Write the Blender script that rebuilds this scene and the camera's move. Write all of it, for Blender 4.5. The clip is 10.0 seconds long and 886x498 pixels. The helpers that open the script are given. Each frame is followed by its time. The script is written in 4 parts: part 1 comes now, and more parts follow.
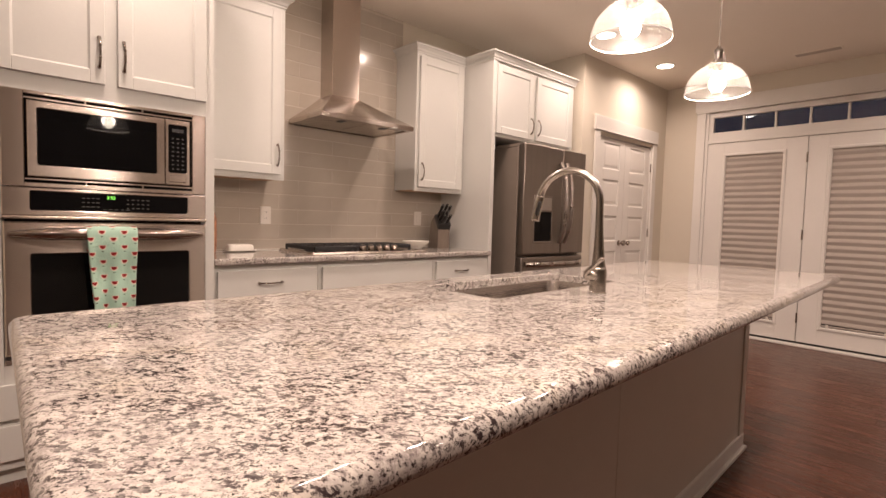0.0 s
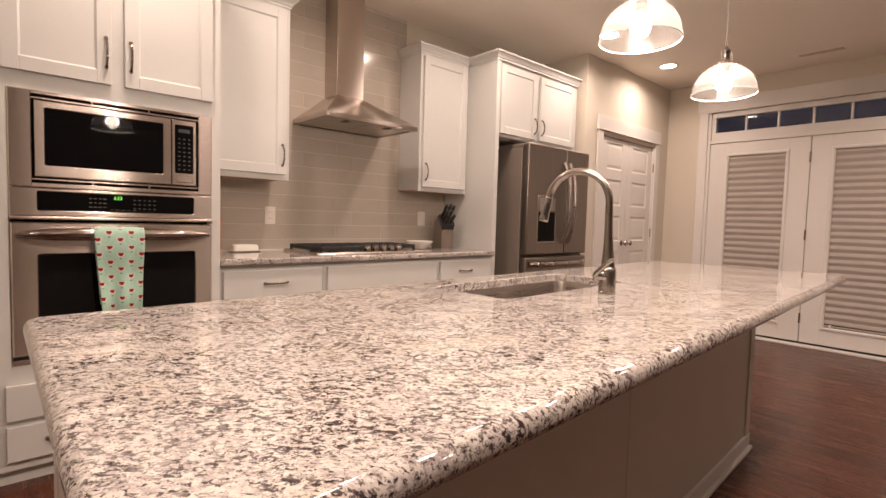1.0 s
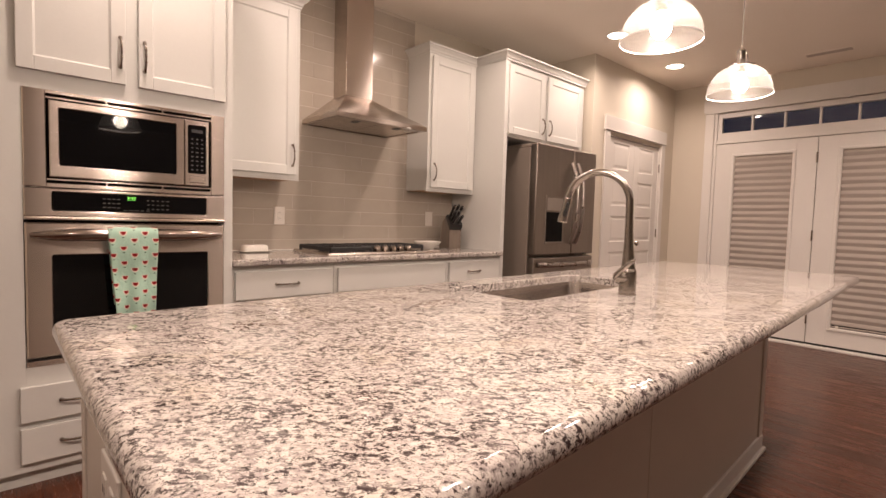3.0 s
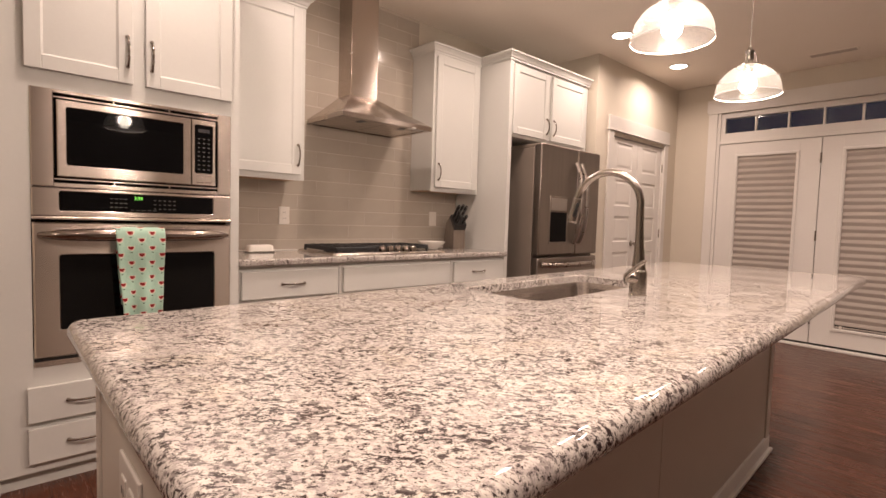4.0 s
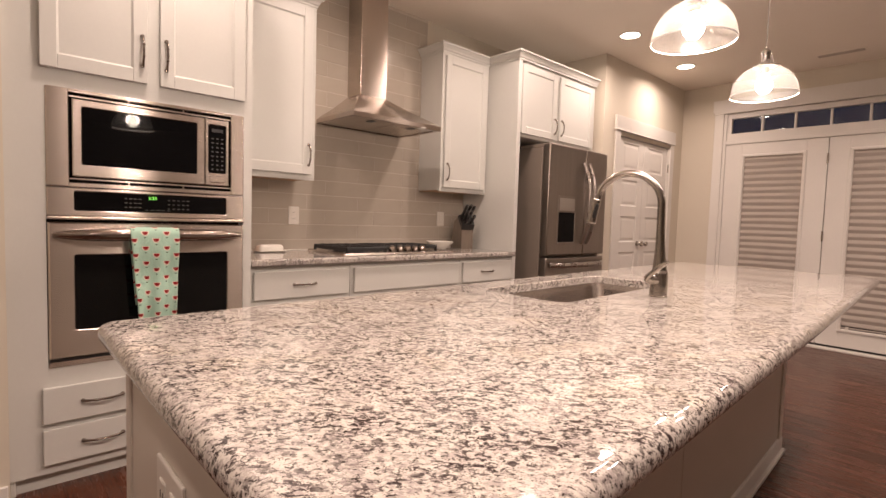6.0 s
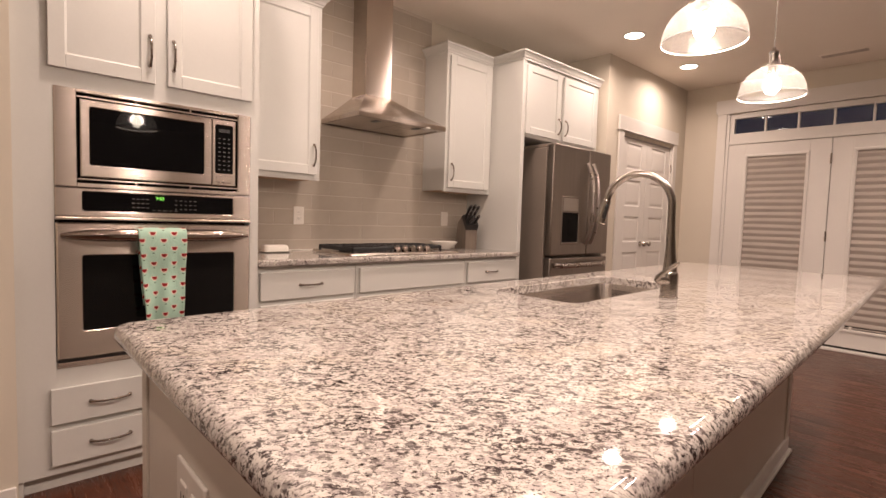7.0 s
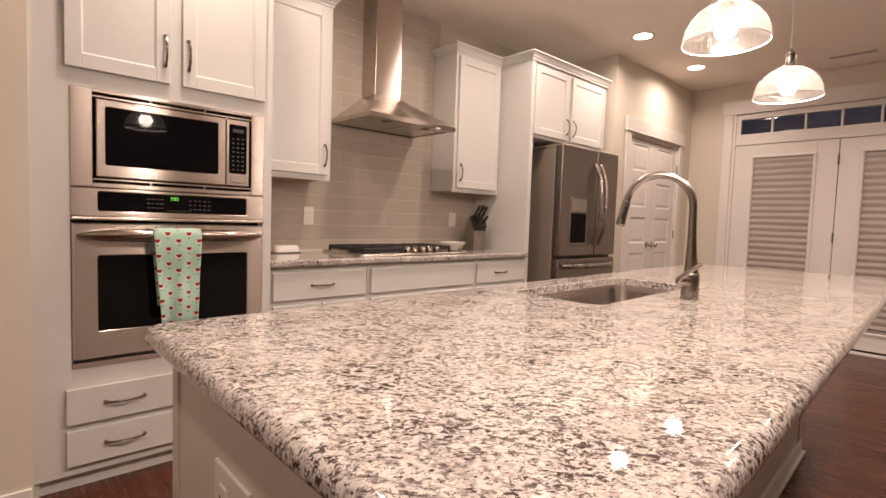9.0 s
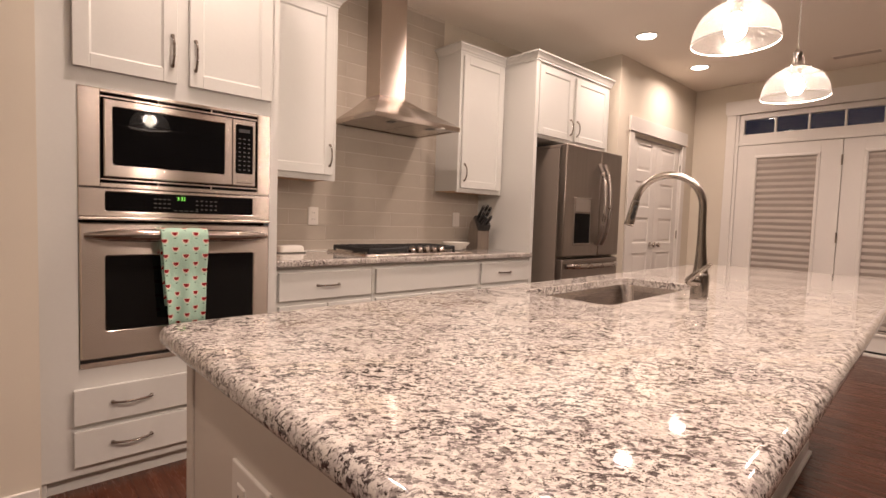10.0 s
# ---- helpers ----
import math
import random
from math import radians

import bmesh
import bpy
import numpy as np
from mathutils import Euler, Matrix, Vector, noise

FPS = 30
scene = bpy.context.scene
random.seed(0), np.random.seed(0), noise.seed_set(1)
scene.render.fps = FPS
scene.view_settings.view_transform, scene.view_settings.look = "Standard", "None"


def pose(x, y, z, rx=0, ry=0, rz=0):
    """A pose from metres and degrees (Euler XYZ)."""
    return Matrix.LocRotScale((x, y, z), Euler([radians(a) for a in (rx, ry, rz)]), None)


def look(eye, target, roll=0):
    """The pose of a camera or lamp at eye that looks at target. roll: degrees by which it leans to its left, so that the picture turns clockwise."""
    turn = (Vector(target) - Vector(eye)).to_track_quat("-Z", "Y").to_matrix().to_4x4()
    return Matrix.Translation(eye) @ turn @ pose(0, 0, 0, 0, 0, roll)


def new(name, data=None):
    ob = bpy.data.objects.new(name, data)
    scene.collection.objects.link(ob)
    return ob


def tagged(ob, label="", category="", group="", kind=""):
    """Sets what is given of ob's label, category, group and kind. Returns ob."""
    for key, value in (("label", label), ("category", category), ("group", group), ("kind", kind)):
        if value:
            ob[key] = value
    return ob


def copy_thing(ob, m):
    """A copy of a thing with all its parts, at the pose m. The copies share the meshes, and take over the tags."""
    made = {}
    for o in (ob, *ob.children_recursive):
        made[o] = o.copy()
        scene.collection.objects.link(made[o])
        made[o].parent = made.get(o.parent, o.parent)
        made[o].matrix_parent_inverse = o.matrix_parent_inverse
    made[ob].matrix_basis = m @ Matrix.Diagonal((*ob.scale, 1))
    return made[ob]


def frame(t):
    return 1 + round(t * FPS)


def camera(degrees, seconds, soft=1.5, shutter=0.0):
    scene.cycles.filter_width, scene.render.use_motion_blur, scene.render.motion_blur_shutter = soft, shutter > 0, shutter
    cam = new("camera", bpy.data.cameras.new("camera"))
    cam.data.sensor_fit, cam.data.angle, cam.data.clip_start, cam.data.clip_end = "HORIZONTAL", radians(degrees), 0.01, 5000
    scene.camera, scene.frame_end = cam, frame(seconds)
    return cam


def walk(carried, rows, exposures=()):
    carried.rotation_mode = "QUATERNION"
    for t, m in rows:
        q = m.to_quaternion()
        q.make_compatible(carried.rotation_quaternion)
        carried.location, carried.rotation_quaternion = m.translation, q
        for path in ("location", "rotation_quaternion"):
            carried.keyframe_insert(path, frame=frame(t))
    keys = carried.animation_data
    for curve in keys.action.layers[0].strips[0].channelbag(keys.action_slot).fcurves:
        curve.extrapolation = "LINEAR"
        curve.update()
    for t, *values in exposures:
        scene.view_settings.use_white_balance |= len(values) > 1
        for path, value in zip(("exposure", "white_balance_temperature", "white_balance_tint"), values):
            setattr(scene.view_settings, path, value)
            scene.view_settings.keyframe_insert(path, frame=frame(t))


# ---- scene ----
cam = camera(83.5, 10.0)
PATH = [
    (0, (-0.01, 0.109, 1.145), (-1.488, 1.452, 1.03), 1.6),
    (0.5, (-0.021, 0.097, 1.146), (-1.498, 1.44, 1.031), 1.6),
    (1, (-0.033, 0.085, 1.147), (-1.51, 1.429, 1.031), 1.6),
    (1.5, (-0.047, 0.074, 1.147), (-1.523, 1.418, 1.032), 1.6),
    (2, (-0.06, 0.063, 1.147), (-1.536, 1.407, 1.032), 1.6),
    (2.5, (-0.072, 0.051, 1.148), (-1.548, 1.396, 1.032), 1.6),
    (4, (-0.111, 0.016, 1.149), (-1.586, 1.362, 1.032), 1.7),
    (4.5, (-0.124, 0.004, 1.15), (-1.598, 1.35, 1.032), 1.7),
    (5, (-0.137, -0.009, 1.151), (-1.611, 1.338, 1.032), 1.8),
    (5.5, (-0.15, -0.02, 1.151), (-1.623, 1.327, 1.032), 1.8),
    (7, (-0.189, -0.057, 1.153), (-1.661, 1.292, 1.033), 1.8),
    (7.5, (-0.201, -0.069, 1.153), (-1.673, 1.28, 1.033), 1.9),
    (8, (-0.214, -0.079, 1.153), (-1.686, 1.27, 1.033), 1.9),
    (8.5, (-0.227, -0.092, 1.153), (-1.698, 1.257, 1.033), 1.9),
    (9, (-0.24, -0.103, 1.153), (-1.711, 1.246, 1.034), 1.9),
    (9.5, (-0.251, -0.114, 1.152), (-1.723, 1.235, 1.033), 1.9),
    (10, (-0.262, -0.124, 1.151), (-1.734, 1.225, 1.033), 1.9),
]
walk(cam, [(t, look(eye, target, roll)) for t, eye, target, roll in PATH], exposures=[(0, 0.0), (10, 0.0)])

# ---- light ----
world = bpy.data.worlds.new("dusk")
scene.world = world
world.use_nodes = True
world.node_tree.nodes["Background"].inputs[0].default_value = (0.10, 0.12, 0.22, 1)
world.node_tree.nodes["Background"].inputs[1].default_value = 0.12

WARM = (1.0, 0.768, 0.66)
CAN_WATTS, FILL_WATTS, BULB_WATTS = 12.6, 15.6, 12.5
CEIL = 2.735
CANS = [(-2.28, 5.08), (-2.28, 3.95), (-2.28, 2.82), (-2.28, 1.69), (-2.28, 0.56)]
# Unseen cans added for fill; only (-0.05, 3.95) shows, as a hood reflection.
FILL_CANS = [(-0.9, -1.7), (-0.05, -0.57), (-0.05, 0.56), (-0.05, 1.69), (-0.05, 2.82), (-0.05, 3.95), (-0.05, 5.08), (2.3, 2.82)]
PENDANTS = [(-0.87, 0.76, 0.0), (-0.87, 1.72, 0.022), (-0.88, 2.54, 0.0)]


def lamp(name, kind, watts, place, size, spread=None):
    data = bpy.data.lights.new(name, kind)
    data.energy, data.color = watts, WARM
    if kind == "AREA":
        data.shape, data.size = "DISK", size
        if spread:
            data.spread = radians(spread)
    else:
        data.shadow_soft_size = size
    ob = new(name, data)
    ob.location = place
    return ob


for cx, cy in CANS:
    lamp("can_and_fill_lamp", "AREA", CAN_WATTS, (cx, cy, CEIL - 0.012), 0.13, 160)
for cx, cy in FILL_CANS:
    lamp("can_and_fill_lamp", "AREA", FILL_WATTS, (cx, cy, CEIL - 0.012), 0.13, 150)
for px, py, pz in PENDANTS:
    lamp("pendant_lamp", "POINT", BULB_WATTS, (px, py, pz + 1.808), 0.042)


# ---- materials ----
def material(name, colour, rough=0.5, metal=0.0, vary=0.06, scale=8.0, bump=0.0, bump_scale=60.0, spec=0.5, coat=0.0, stretch=(1, 1, 1), detail=4.0, per_piece=0.0, aniso=0.0, rvar=0.15):
    """A principled surface whose colour and roughness drift at two scales, with a fine relief."""
    m = bpy.data.materials.new(name)
    m.use_nodes = True
    n, l = m.node_tree.nodes, m.node_tree.links
    b = n["Principled BSDF"]
    b.inputs["Roughness"].default_value, b.inputs["Metallic"].default_value = rough, metal
    b.inputs["Specular IOR Level"].default_value, b.inputs["Coat Weight"].default_value = spec, coat
    b.inputs["Anisotropic"].default_value, b.inputs["Anisotropic Rotation"].default_value = aniso, 0.25
    co = n.new("ShaderNodeTexCoord")
    mp = n.new("ShaderNodeMapping")
    mp.inputs["Scale"].default_value = stretch
    l.new(co.outputs["Object"], mp.inputs["Vector"])
    big = n.new("ShaderNodeTexNoise")
    big.inputs["Scale"].default_value, big.inputs["Detail"].default_value = scale, detail
    l.new(mp.outputs[0], big.inputs["Vector"])
    fine = n.new("ShaderNodeTexNoise")
    fine.inputs["Scale"].default_value, fine.inputs["Detail"].default_value = bump_scale, 3.0
    l.new(mp.outputs[0], fine.inputs["Vector"])
    ramp = n.new("ShaderNodeValToRGB")
    c = Vector(colour)
    ramp.color_ramp.elements[0].position, ramp.color_ramp.elements[1].position = 0.3, 0.7
    ramp.color_ramp.elements[0].color = (*(c * (1 - vary)), 1)
    ramp.color_ramp.elements[1].color = (*(c * (1 + vary)), 1)
    mix = n.new("ShaderNodeMath")
    mix.operation = "MULTIPLY_ADD"
    mix.inputs[1].default_value, mix.inputs[2].default_value = 0.35, 0.0
    l.new(fine.outputs[0], mix.inputs[0])
    add = n.new("ShaderNodeMath")
    add.operation = "MULTIPLY_ADD"
    add.inputs[1].default_value = 0.65
    l.new(big.outputs[0], add.inputs[0])
    l.new(mix.outputs[0], add.inputs[2])
    source = add
    if per_piece:
        info = n.new("ShaderNodeObjectInfo")
        pp = n.new("ShaderNodeMath")
        pp.operation = "MULTIPLY_ADD"
        pp.inputs[1].default_value = per_piece
        l.new(info.outputs["Random"], pp.inputs[0])
        sub = n.new("ShaderNodeMath")
        sub.operation = "SUBTRACT"
        l.new(add.outputs[0], sub.inputs[0])
        sub.inputs[1].default_value = per_piece / 2
        l.new(sub.outputs[0], pp.inputs[2])
        source = pp
    l.new(source.outputs[0], ramp.inputs[0])
    l.new(ramp.outputs[0], b.inputs["Base Color"])
    rr = n.new("ShaderNodeMapRange")
    rr.inputs[3].default_value, rr.inputs[4].default_value = max(0.02, rough * (1 - rvar)), min(1, rough * (1 + rvar))
    l.new(add.outputs[0], rr.inputs[0])
    l.new(rr.outputs[0], b.inputs["Roughness"])
    if bump:
        bp = n.new("ShaderNodeBump")
        bp.inputs["Strength"].default_value, bp.inputs["Distance"].default_value = bump, 0.002
        l.new(fine.outputs[0], bp.inputs["Height"])
        l.new(bp.outputs[0], b.inputs["Normal"])
    return m


def granite():
    """Cream granite with grey clouds, black and brown-red flecks."""
    m = bpy.data.materials.new("granite")
    m.use_nodes = True
    n, l = m.node_tree.nodes, m.node_tree.links
    b = n["Principled BSDF"]
    b.inputs["Roughness"].default_value = 0.045
    b.inputs["Specular IOR Level"].default_value = 0.42
    co = n.new("ShaderNodeTexCoord")
    mp = n.new("ShaderNodeMapping")
    mp.vector_type = "TEXTURE"
    mp.inputs["Rotation"].default_value = (0, 0, radians(48))
    mp.inputs["Scale"].default_value = (1.2, 0.88, 1.0)
    l.new(co.outputs["Object"], mp.inputs["Vector"])

    def noise_at(scale, detail, rough, dist=0.0, shift=0.0):
        t = n.new("ShaderNodeTexNoise")
        t.inputs["Scale"].default_value, t.inputs["Detail"].default_value = scale, detail
        t.inputs["Roughness"].default_value, t.inputs["Distortion"].default_value = rough, dist
        v = n.new("ShaderNodeVectorMath")
        v.inputs[1].default_value = (shift, shift * 1.7, shift * 0.6)
        l.new(mp.outputs[0], v.inputs[0])
        l.new(v.outputs[0], t.inputs["Vector"])
        return t.outputs[0]

    def step(sock, lo, hi):
        r = n.new("ShaderNodeMapRange")
        r.interpolation_type = "SMOOTHSTEP"
        r.inputs[1].default_value, r.inputs[2].default_value = lo, hi
        l.new(sock, r.inputs[0])
        return r.outputs[0]

    def blend(fac, a, colour):
        x = n.new("ShaderNodeMix")
        x.data_type = "RGBA"
        l.new(fac, x.inputs["Factor"])
        if isinstance(a, tuple):
            x.inputs["A"].default_value = (*a, 1)
        else:
            l.new(a, x.inputs["A"])
        x.inputs["B"].default_value = (*colour, 1)
        return x.outputs["Result"]

    def times(a, c):
        x = n.new("ShaderNodeMath")
        x.operation = "MULTIPLY"
        l.new(a, x.inputs[0])
        if isinstance(c, float):
            x.inputs[1].default_value = c
        else:
            l.new(c, x.inputs[1])
        return x.outputs[0]

    warp = n.new("ShaderNodeTexNoise")
    warp.inputs["Scale"].default_value, warp.inputs["Detail"].default_value = 60.0, 4.0
    l.new(mp.outputs[0], warp.inputs["Vector"])
    wv = n.new("ShaderNodeVectorMath")
    wv.operation = "MULTIPLY_ADD"
    wv.inputs[1].default_value = (0.022, 0.022, 0.022)
    l.new(warp.outputs["Color"], wv.inputs[0])
    l.new(mp.outputs[0], wv.inputs[2])

    def flecks(scale, share, size, soft=0.10):
        """Irregular crystals: a share of all cells, each a warped blot."""
        v = n.new("ShaderNodeTexVoronoi")
        v.inputs["Scale"].default_value = scale
        l.new(wv.outputs[0], v.inputs["Vector"])
        sp = n.new("ShaderNodeSeparateColor")
        l.new(v.outputs["Color"], sp.inputs[0])
        keep = step(sp.outputs[0], 1 - share, 1 - share + 0.02)
        sz = n.new("ShaderNodeMath")
        sz.operation = "MULTIPLY_ADD"
        sz.inputs[1].default_value, sz.inputs[2].default_value = -0.18, 0.0
        l.new(sp.outputs[1], sz.inputs[0])
        ad = n.new("ShaderNodeMath")
        l.new(v.outputs["Distance"], ad.inputs[0])
        l.new(sz.outputs[0], ad.inputs[1])
        near = n.new("ShaderNodeMapRange")
        near.interpolation_type = "SMOOTHSTEP"
        near.inputs[1].default_value, near.inputs[2].default_value = size - soft, size
        near.inputs[3].default_value, near.inputs[4].default_value = 1.0, 0.0
        l.new(ad.outputs[0], near.inputs[0])
        return times(near.outputs[0], keep)

    patch = step(noise_at(10.0, 5.0, 0.65, 0.6), 0.33, 0.57)
    cloud = step(noise_at(13.0, 4.0, 0.6, 0.6, 13.0), 0.34, 0.58)
    col = blend(step(noise_at(24.0, 5.0, 0.65, 0.3, 3.0), 0.42, 0.66), (0.56, 0.522, 0.475), (0.49, 0.447, 0.412))
    col = blend(times(step(noise_at(5.5, 3.0, 0.55, 0.6, 21.0), 0.54, 0.68), 0.5), col, (0.55, 0.487, 0.395))
    col = blend(step(noise_at(50.0, 4.0, 0.6, 0.2, 9.0), 0.53, 0.68), col, (0.60, 0.57, 0.525))
    col = blend(times(times(step(noise_at(80.0, 7.0, 0.74, 0.4, 5.0), 0.48, 0.55), 0.66), cloud), col, (0.28, 0.24, 0.235))
    col = blend(times(step(noise_at(100.0, 7.0, 0.72, 0.5, 7.0), 0.512, 0.545), patch), col, (0.045, 0.033, 0.034))
    col = blend(step(noise_at(165.0, 6.0, 0.70, 0.4, 1.0), 0.563, 0.590), col, (0.04, 0.029, 0.028))
    col = blend(times(step(noise_at(280.0, 3.0, 0.6, 0.0, 31.0), 0.60, 0.64), 0.7), col, (0.10, 0.075, 0.07))
    col = blend(times(flecks(66.0, 0.016, 0.34, 0.06), 0.85), col, (0.10, 0.045, 0.038))
    l.new(col, b.inputs["Base Color"])
    return m


def wood_floor():
    """Dark red-brown boards with grain along their length (x)."""
    m = material("dark_floor_wood", (0.066, 0.0235, 0.0128), rough=0.27, spec=0.28, vary=0.45, scale=3.0, bump=0.25, bump_scale=26.0, stretch=(1.0, 9.0, 9.0), detail=6.0, per_piece=0.16)
    return m


def emitter(name, colour, power):
    m = bpy.data.materials.new(name)
    m.use_nodes = True
    b = m.node_tree.nodes["Principled BSDF"]
    b.inputs["Base Color"].default_value = (*colour, 1)
    b.inputs["Emission Color"].default_value = (*colour, 1)
    b.inputs["Emission Strength"].default_value = power
    return m


def clear_glass(name, rough=0.0, tint=(1, 1, 1)):
    m = bpy.data.materials.new(name)
    m.use_nodes = True
    b = m.node_tree.nodes["Principled BSDF"]
    b.inputs["Base Color"].default_value = (*tint, 1)
    b.inputs["Roughness"].default_value = rough
    b.inputs["Transmission Weight"].default_value = 1.0
    b.inputs["IOR"].default_value = 1.45
    return m


def seeded_glass():
    """Clear glass full of small bubbles that scatter the lamp's light."""
    m = bpy.data.materials.new("seeded_glass")
    m.use_nodes = True
    n, l = m.node_tree.nodes, m.node_tree.links
    n.remove(n["Principled BSDF"])
    out = n["Material Output"]
    co = n.new("ShaderNodeTexCoord")
    vo = n.new("ShaderNodeTexVoronoi")
    vo.inputs["Scale"].default_value = 135.0
    vo.inputs["Randomness"].default_value = 1.0
    l.new(co.outputs["Object"], vo.inputs["Vector"])
    r = n.new("ShaderNodeMapRange")
    r.interpolation_type = "SMOOTHSTEP"
    r.inputs[1].default_value, r.inputs[2].default_value = 0.27, 0.37
    # The low weight between bubbles is a milky haze added for the bulb's glare.
    r.inputs[3].default_value, r.inputs[4].default_value = 0.19, 0.017
    l.new(vo.outputs["Distance"], r.inputs[0])
    clear = n.new("ShaderNodeBsdfTransparent")
    clear.inputs[0].default_value = (0.97, 0.96, 0.95, 1)
    blur = n.new("ShaderNodeBsdfRefraction")
    blur.inputs["Roughness"].default_value, blur.inputs["IOR"].default_value = 0.30, 1.2
    gloss = n.new("ShaderNodeBsdfGlossy")
    gloss.inputs["Roughness"].default_value = 0.06
    milk = n.new("ShaderNodeBsdfTranslucent")
    milk.inputs[0].default_value = (0.95, 0.94, 0.92, 1)
    bp = n.new("ShaderNodeBump")
    bp.inputs["Strength"].default_value, bp.inputs["Distance"].default_value = 0.5, 0.0015
    l.new(vo.outputs["Distance"], bp.inputs["Height"])
    l.new(bp.outputs[0], gloss.inputs["Normal"])

    def over(fac, a, c):
        x = n.new("ShaderNodeMixShader")
        if isinstance(fac, float):
            x.inputs[0].default_value = fac
        else:
            l.new(fac, x.inputs[0])
        l.new(a, x.inputs[1])
        l.new(c, x.inputs[2])
        return x.outputs[0]

    chalk = n.new("ShaderNodeBsdfDiffuse")
    chalk.inputs[0].default_value = (0.95, 0.94, 0.92, 1)
    seeds = over(0.45, milk.outputs[0], chalk.outputs[0])
    body = over(r.outputs[0], over(0.007, clear.outputs[0], blur.outputs[0]), seeds)
    l.new(over(0.05, body, gloss.outputs[0]), out.inputs["Surface"])
    return m


WHITE = material("white_cabinet_paint", (0.60, 0.595, 0.565), rough=0.38, vary=0.025, scale=3.0, bump=0.05, bump_scale=90)
TRIM = material("white_trim_paint", (0.70, 0.67, 0.63), rough=0.42, vary=0.03, scale=3.0, bump=0.05, bump_scale=70)
WALL = material("beige_wall_paint", (0.62, 0.565, 0.475), rough=0.8, vary=0.035, scale=2.0, bump=0.25, bump_scale=220)
CEILING = material("ceiling_paint", (0.82, 0.75, 0.66), rough=0.9, vary=0.03, scale=1.5, bump=0.25, bump_scale=160)
STEEL = material("brushed_steel", (0.56, 0.495, 0.445), rough=0.25, rvar=0.05, metal=1.0, vary=0.04, scale=2.0, bump=0.0, bump_scale=120, stretch=(6, 0.5, 20), aniso=0.93)
FRIDGE_HANDLE = material("satin_fridge_handle", (0.40, 0.36, 0.33), rough=0.28, metal=1.0, vary=0.05, scale=8.0)
HANDLE_STEEL = material("satin_handle_steel", (0.34, 0.29, 0.255), rough=0.16, metal=1.0, vary=0.05, scale=8.0)
STEEL_V = material("brushed_steel_upright", (0.47, 0.44, 0.41), rough=0.30, metal=1.0, vary=0.05, scale=2.0, bump=0.03, bump_scale=55, stretch=(14, 14, 0.6))
FRIDGE_STEEL = material("dark_fridge_steel", (0.275, 0.24, 0.212), rough=0.34, metal=1.0, vary=0.08, scale=2.0, bump=0.10, bump_scale=55, stretch=(14, 14, 0.6))
FRIDGE_SIDE = material("fridge_side_paint", (0.24, 0.20, 0.168), rough=0.45, metal=0.2, vary=0.06, scale=6.0, bump=0.2, bump_scale=300)
NICKEL = material("brushed_nickel", (0.43, 0.395, 0.36), rough=0.22, metal=1.0, vary=0.06, scale=20.0)
CHROME = material("polished_chrome", (0.74, 0.71, 0.68), rough=0.08, metal=1.0, vary=0.03, scale=20.0)
SINK_STEEL = material("satin_sink_steel", (0.50, 0.455, 0.42), rough=0.25, metal=1.0, vary=0.06, scale=3.0, aniso=0.85)
PULL_METAL = material("polished_pull_metal", (0.33, 0.29, 0.26), rough=0.14, metal=1.0, vary=0.05, scale=20.0)
BLACK_GLASS = material("black_glass", (0.004, 0.004, 0.0045), rough=0.03, vary=0.05, scale=5.0, spec=0.24)
BLACK = material("black_plastic", (0.012, 0.011, 0.011), rough=0.35, vary=0.2, scale=20.0)
IRON = material("cast_iron", (0.012, 0.012, 0.013), rough=0.55, vary=0.25, scale=30.0, bump=0.4, bump_scale=250)
# Near-black that puts the shade of gaps, recesses and dusk ground into the colour.
DARK = material("shadow_black", (0.006, 0.005, 0.0045), rough=0.95, spec=0.1, vary=0.2, scale=10.0)
TILE = material("taupe_glazed_tile", (0.44, 0.392, 0.332), rough=0.14, vary=0.04, scale=5.0, bump=0.10, bump_scale=14, per_piece=0.25)
GROUT = material("tile_grout", (0.52, 0.465, 0.405), rough=0.9, vary=0.08, scale=20.0, bump=0.3, bump_scale=300)
RAW_WOOD = material("raw_cabinet_plywood", (0.42, 0.26, 0.15), rough=0.6, vary=0.15, scale=5.0, bump=0.1, bump_scale=60, stretch=(6, 1, 6))
GRANITE = granite()
FLOOR = wood_floor()
PLASTIC = material("white_plastic", (0.68, 0.64, 0.585), rough=0.35, vary=0.02, scale=10.0)
CERAMIC = material("white_ceramic", (0.80, 0.77, 0.71), rough=0.18, vary=0.03, scale=10.0)
GLASS = clear_glass("window_glass")
SEEDED = seeded_glass()
BULB = emitter("lit_bulb", (1.0, 0.86, 0.70), 60.0)
CAN_GLOW = emitter("lit_can", (1.0, 0.88, 0.74), 12.0)
SHADE = material("taupe_pleated_shade", (0.40, 0.355, 0.315), rough=0.85, vary=0.05, scale=6.0, bump=0.3, bump_scale=400)
ISLAND_PAINT = material("taupe_island_paint", (0.57, 0.52, 0.455), rough=0.42, vary=0.03, scale=3.0, bump=0.06, bump_scale=80)


